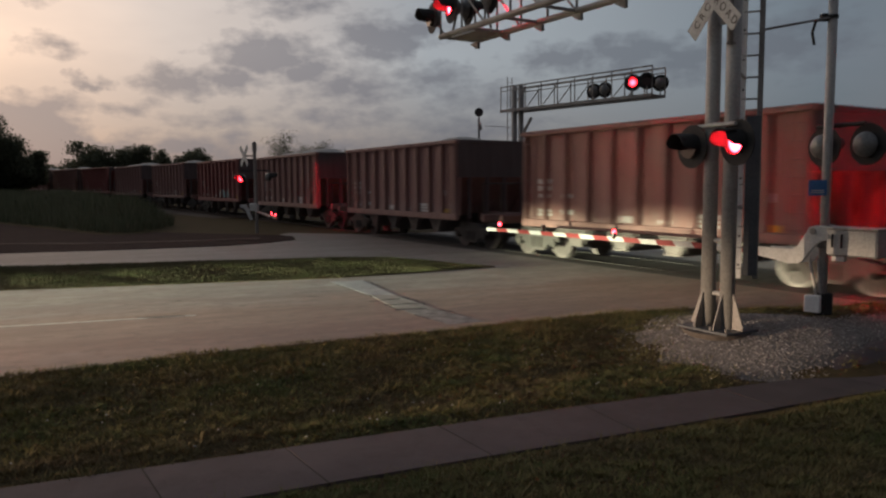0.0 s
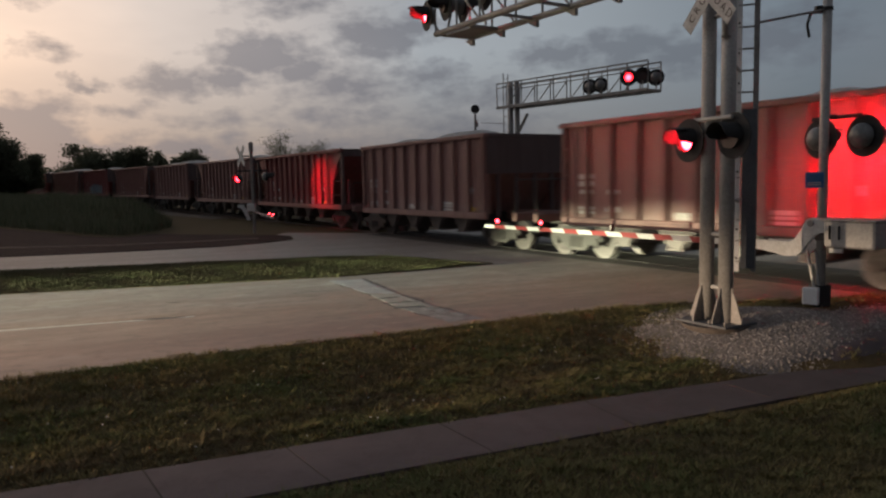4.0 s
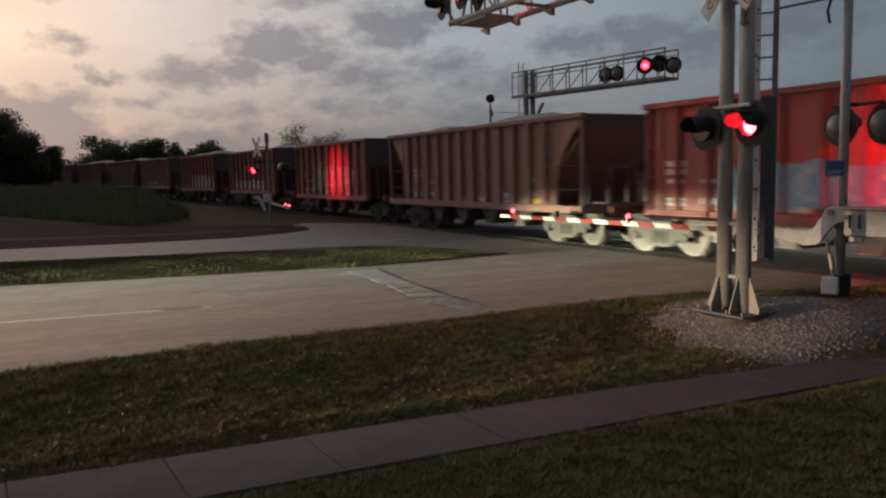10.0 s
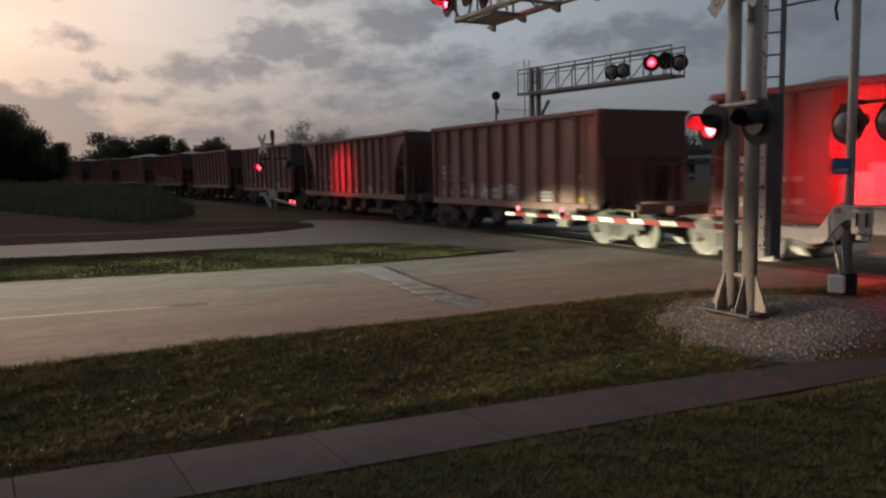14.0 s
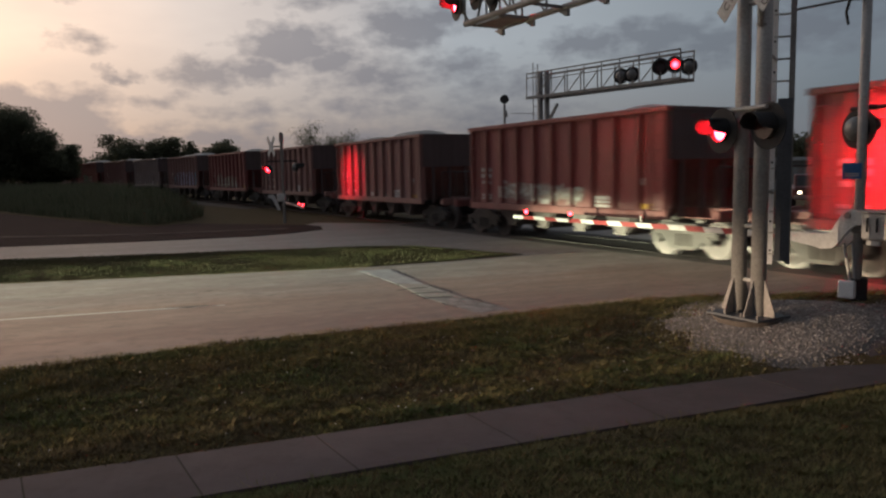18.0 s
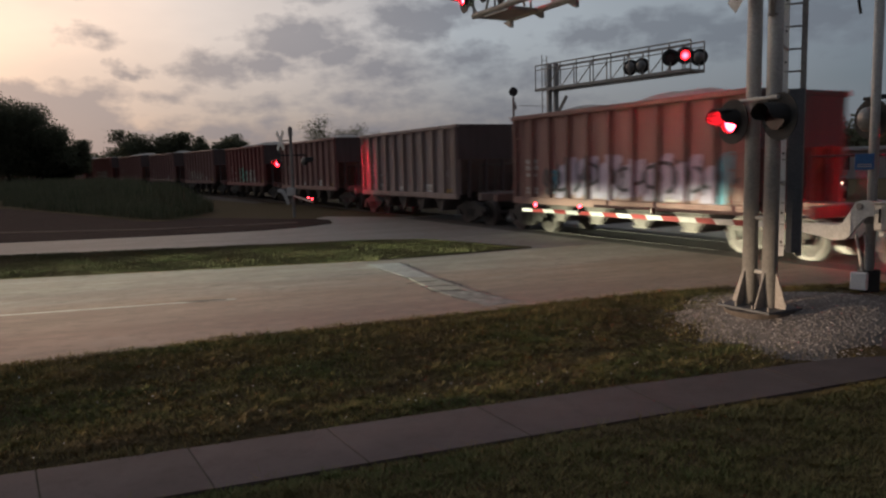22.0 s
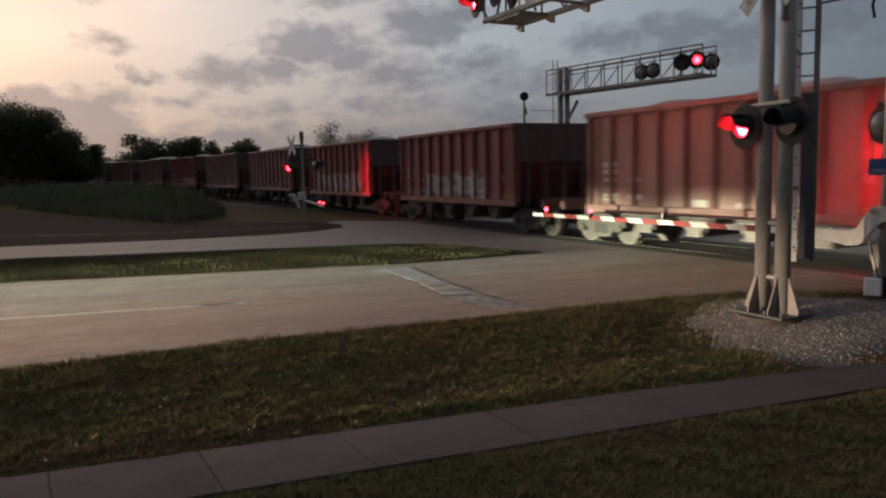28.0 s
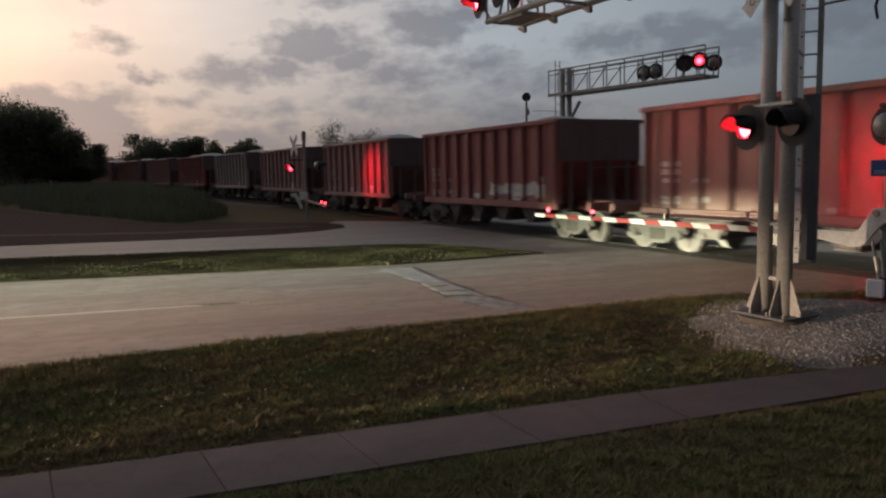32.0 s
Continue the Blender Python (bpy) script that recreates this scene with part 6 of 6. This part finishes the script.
def stones(name, n, label, seed=8):
    r_ = np.random.default_rng(seed)
    x, y = r_.uniform(1.9, 8.6, n * 2), r_.uniform(7.2, 12.2, n * 2)
    keep = gravel_depth(x, y) + 0.42 * r_.uniform(-1, 0.8, len(x)) ** 3 - 0.02 > 0
    x, y = x[keep][:n], y[keep][:n]
    n = len(x)
    r = 0.006 + 0.017 * r_.uniform(0, 1, n) ** 2.2
    base_v = np.array([(1, 0, 0), (-1, 0, 0), (0, 1, 0), (0, -1, 0), (0, 0, 1), (0, 0, -1)], float)
    jit = r_.uniform(0.6, 1.25, (n, 6, 1))
    q = r_.normal(0, 1, (n, 3, 3))
    q, _ = np.linalg.qr(q)
    v = np.einsum("nij,kj->nki", q, base_v) * jit * r[:, None, None] * np.array((1, 1, 0.75))
    v += np.stack([x, y, height(x, y) + r * 0.35], -1)[:, None, :]
    tri = np.array([(0, 2, 4), (2, 1, 4), (1, 3, 4), (3, 0, 4), (2, 0, 5), (1, 2, 5), (3, 1, 5), (0, 3, 5)])
    f = (tri[None] + (np.arange(n) * 6)[:, None, None]).reshape(-1, 3)
    return scatter(name, v.reshape(-1, 3).tolist(), f.tolist(), "gravel", label, "stuff", "gravel")


gx_, gy_ = np.linspace(1.7, 9.4, 110), np.linspace(7.0, 12.4, 80)
bed = grid_mesh("gravel_bed", gx_, gy_, "gravel_bed", lambda x, y: height(x, y) + np.clip(gravel_depth(x, y) * 0.07, -0.12, 0.010),
                label="bed of pale stone dust under the gravel", category="gravel")
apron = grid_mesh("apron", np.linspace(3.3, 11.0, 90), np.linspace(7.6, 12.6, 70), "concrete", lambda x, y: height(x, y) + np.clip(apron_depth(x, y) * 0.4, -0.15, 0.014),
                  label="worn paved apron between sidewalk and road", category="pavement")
stones("gravel", 70000, "pale crushed stone heaped round the masts")

# pale flower heads and bits of litter in the grass
r_ = np.random.default_rng(77)
vs_, fs_ = [], []
for k in range(260):
    x, y = r_.uniform(-6, 3.5), r_.uniform(5, 11)
    if not (-2.6 < side_of_walk(x, y) < -0.1) or gravel_depth(x, y) > -0.1 or y > near_edge(x) - 0.1:
        continue
    z, s_ = float(height(x, y)) + r_.uniform(0.03, 0.075), r_.uniform(0.005, 0.012)
    n0 = len(vs_)
    for i in range(6):
        a = i * 1.0472
        vs_.append((x + s_ * math.cos(a), y + s_ * math.sin(a), z + r_.uniform(-0.002, 0.002)))
    vs_.append((x, y, z + s_ * 0.7))
    fs_ += [(n0 + i, n0 + (i + 1) % 6, n0 + 6) for i in range(6)]
scatter("clover_flowers", vs_, fs_, "white_paint", "small pale clover flowers in the verge grass", "stuff", "flowers")

# ---- beyond the railway ----
bx, by = place(27.5, 74)
house = empty("house", facing((bx, by, -0.1), (-0.45, -0.89)), "low grey house with a pale flat roof beyond the railway", "house")
bm = bmesh.new()
box(bm, (0, 0, 1.2), (9, 24, 2.4))
part("wall", bm, "wall_grey", house)
bm = bmesh.new()
box(bm, (0, 0, 2.55), (10, 25, 0.34), bevel=0.05)
part("roof", bm, "roof", house)
for k in range(6):
    bm = bmesh.new()
    box(bm, (4.52, -10 + 4 * k, 1.35), (0.06, 1.4, 1.1))
    wn = part("window", bm, "dark_glass", house)
    bm = bmesh.new()
    box(bm, (4.56, -10 + 4 * k, 0.76), (0.12, 1.6, 0.08))
    part("sill", bm, "roof", wn)
for az, dist, hgt, wide, sd in ((24.3, 92, 5.4, 6, 31), (26.6, 96, 5.4, 8, 35), (30.5, 88, 6.0, 10, 32), (34, 90, 6, 9, 33), (22, 95, 5.0, 8, 34), (18.5, 96, 4.6, 9, 36), (15, 98, 4.4, 9, 37)):
    tree(*place(az, dist), hgt, wide, sd, "dark tree behind the low house", 5000, 0.24, bushy=True)
tx, ty = place(25.0, 110)
tower = empty("tower", Matrix.Translation((tx, ty, -0.1)), "slim dark tower above far trees", "tower")
bm = bmesh.new()
rod(bm, (0, 0, 0), (0, 0, 7.4), 0.62, 10, 0.5)
part("shaft", bm, "wall_dark", tower)
bm = bmesh.new()
rod(bm, (0, 0, 7.4), (0, 0, 8.3), 0.42, 10, 0.40)
part("cap", bm, "wall_dark", tower)

# a car that waits beyond the railway, its headlights on
vx, vy = place(25.05, 38.0)
truck_pose = facing((vx, vy, 0.0), (-math.sin(radians(25)) + 0.06, -math.cos(radians(25)), 0))
pickup = empty("car", truck_pose, "dark red car with lit headlights waiting beyond the crossing", "car")
bm = bmesh.new()
box(bm, (-2.0, 0, 0.68), (4.4, 1.80, 0.62), bevel=0.10)
part("body", bm, "car_red", pickup)
bm = bmesh.new()
plate_xz(bm, [(-1.2, 0.95), (-1.75, 1.52), (-3.3, 1.55), (-3.9, 0.95)], -0.74, 0.74)
part("cabin", bm, "car_red", pickup)
bm = bmesh.new()
plate_xz(bm, [(-1.14, 1.0), (-1.64, 1.48), (-1.68, 1.48), (-1.2, 1.0)], -0.66, 0.66)
part("windscreen", bm, "dark_glass", pickup)
bm = bmesh.new()
box(bm, (0.22, 0, 0.50), (0.12, 1.7, 0.20), bevel=0.03)
part("bumper", bm, "galv_dark", pickup)
bm = bmesh.new()
box(bm, (0.205, 0, 0.74), (0.04, 0.8, 0.20), bevel=0.01)
part("grille", bm, "black", pickup)
for sgn in (-1, 1):
    bm = bmesh.new()
    box(bm, (0.20, 0.60 * sgn, 0.74), (0.05, 0.17, 0.12), bevel=0.02)
    part("headlight", bm, "head_on", pickup, "glowing headlight")
    for x in (-0.7, -3.4):
        bm = bmesh.new()
        rod(bm, (x, 0.72 * sgn, 0.33), (x, 0.92 * sgn, 0.33), 0.33, 18)
        wl = part("wheel", bm, "tyre", pickup)
        bm = bmesh.new()
        rod(bm, (x, 0.90 * sgn, 0.33), (x, 0.93 * sgn, 0.33), 0.20, 14)
        part("rim", bm, "galv_dark", wl)

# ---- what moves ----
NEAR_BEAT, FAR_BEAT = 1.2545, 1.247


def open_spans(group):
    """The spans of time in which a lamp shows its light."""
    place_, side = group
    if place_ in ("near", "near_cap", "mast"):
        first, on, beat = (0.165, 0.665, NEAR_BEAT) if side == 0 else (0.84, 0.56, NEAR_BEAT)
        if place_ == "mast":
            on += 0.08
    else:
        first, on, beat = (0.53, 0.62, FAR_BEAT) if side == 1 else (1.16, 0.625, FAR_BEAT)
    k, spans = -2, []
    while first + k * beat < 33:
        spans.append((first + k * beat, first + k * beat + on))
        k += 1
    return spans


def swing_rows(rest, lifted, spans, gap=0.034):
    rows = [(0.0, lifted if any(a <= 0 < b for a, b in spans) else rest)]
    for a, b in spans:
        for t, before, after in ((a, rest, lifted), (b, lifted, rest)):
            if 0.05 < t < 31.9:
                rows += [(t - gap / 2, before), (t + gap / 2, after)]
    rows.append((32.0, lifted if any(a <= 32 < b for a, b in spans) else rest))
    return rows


def motions():
    for j, car, lab in cars:
        walk(car, [(t, car_pose(j, t)) for t in range(0, 33)])
    # all wheelsets at the same place on their truck roll alike
    rolled = {}
    step = radians(75)
    n = int(32.0 * SPEED / WHEEL / step) + 1
    for j, car, lab in cars:
        for tr in car.children:
            if not tr.name.startswith("truck"):
                continue
            for ws in tr.children:
                x = round(ws.location.x, 2)
                if x not in rolled:
                    rows = []
                    for i in range(n + 1):
                        t = 32.0 * i / n
                        rows.append((t, pose(x, 0, WHEEL) @ Matrix.Rotation(SPEED * t / WHEEL, 4, "Y")))
                    walk(ws, rows)
                    rolled[x] = (ws.animation_data.action, ws.animation_data.action_slot)
                else:
                    ws.rotation_mode = "QUATERNION"
                    ws.animation_data_create()
                    ws.animation_data.action, ws.animation_data.action_slot = rolled[x]
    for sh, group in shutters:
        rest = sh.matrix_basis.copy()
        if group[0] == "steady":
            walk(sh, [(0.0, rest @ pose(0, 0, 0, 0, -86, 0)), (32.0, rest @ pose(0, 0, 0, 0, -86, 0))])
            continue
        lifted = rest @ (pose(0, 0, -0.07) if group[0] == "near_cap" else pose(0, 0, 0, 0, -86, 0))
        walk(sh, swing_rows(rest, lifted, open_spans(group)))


motions()
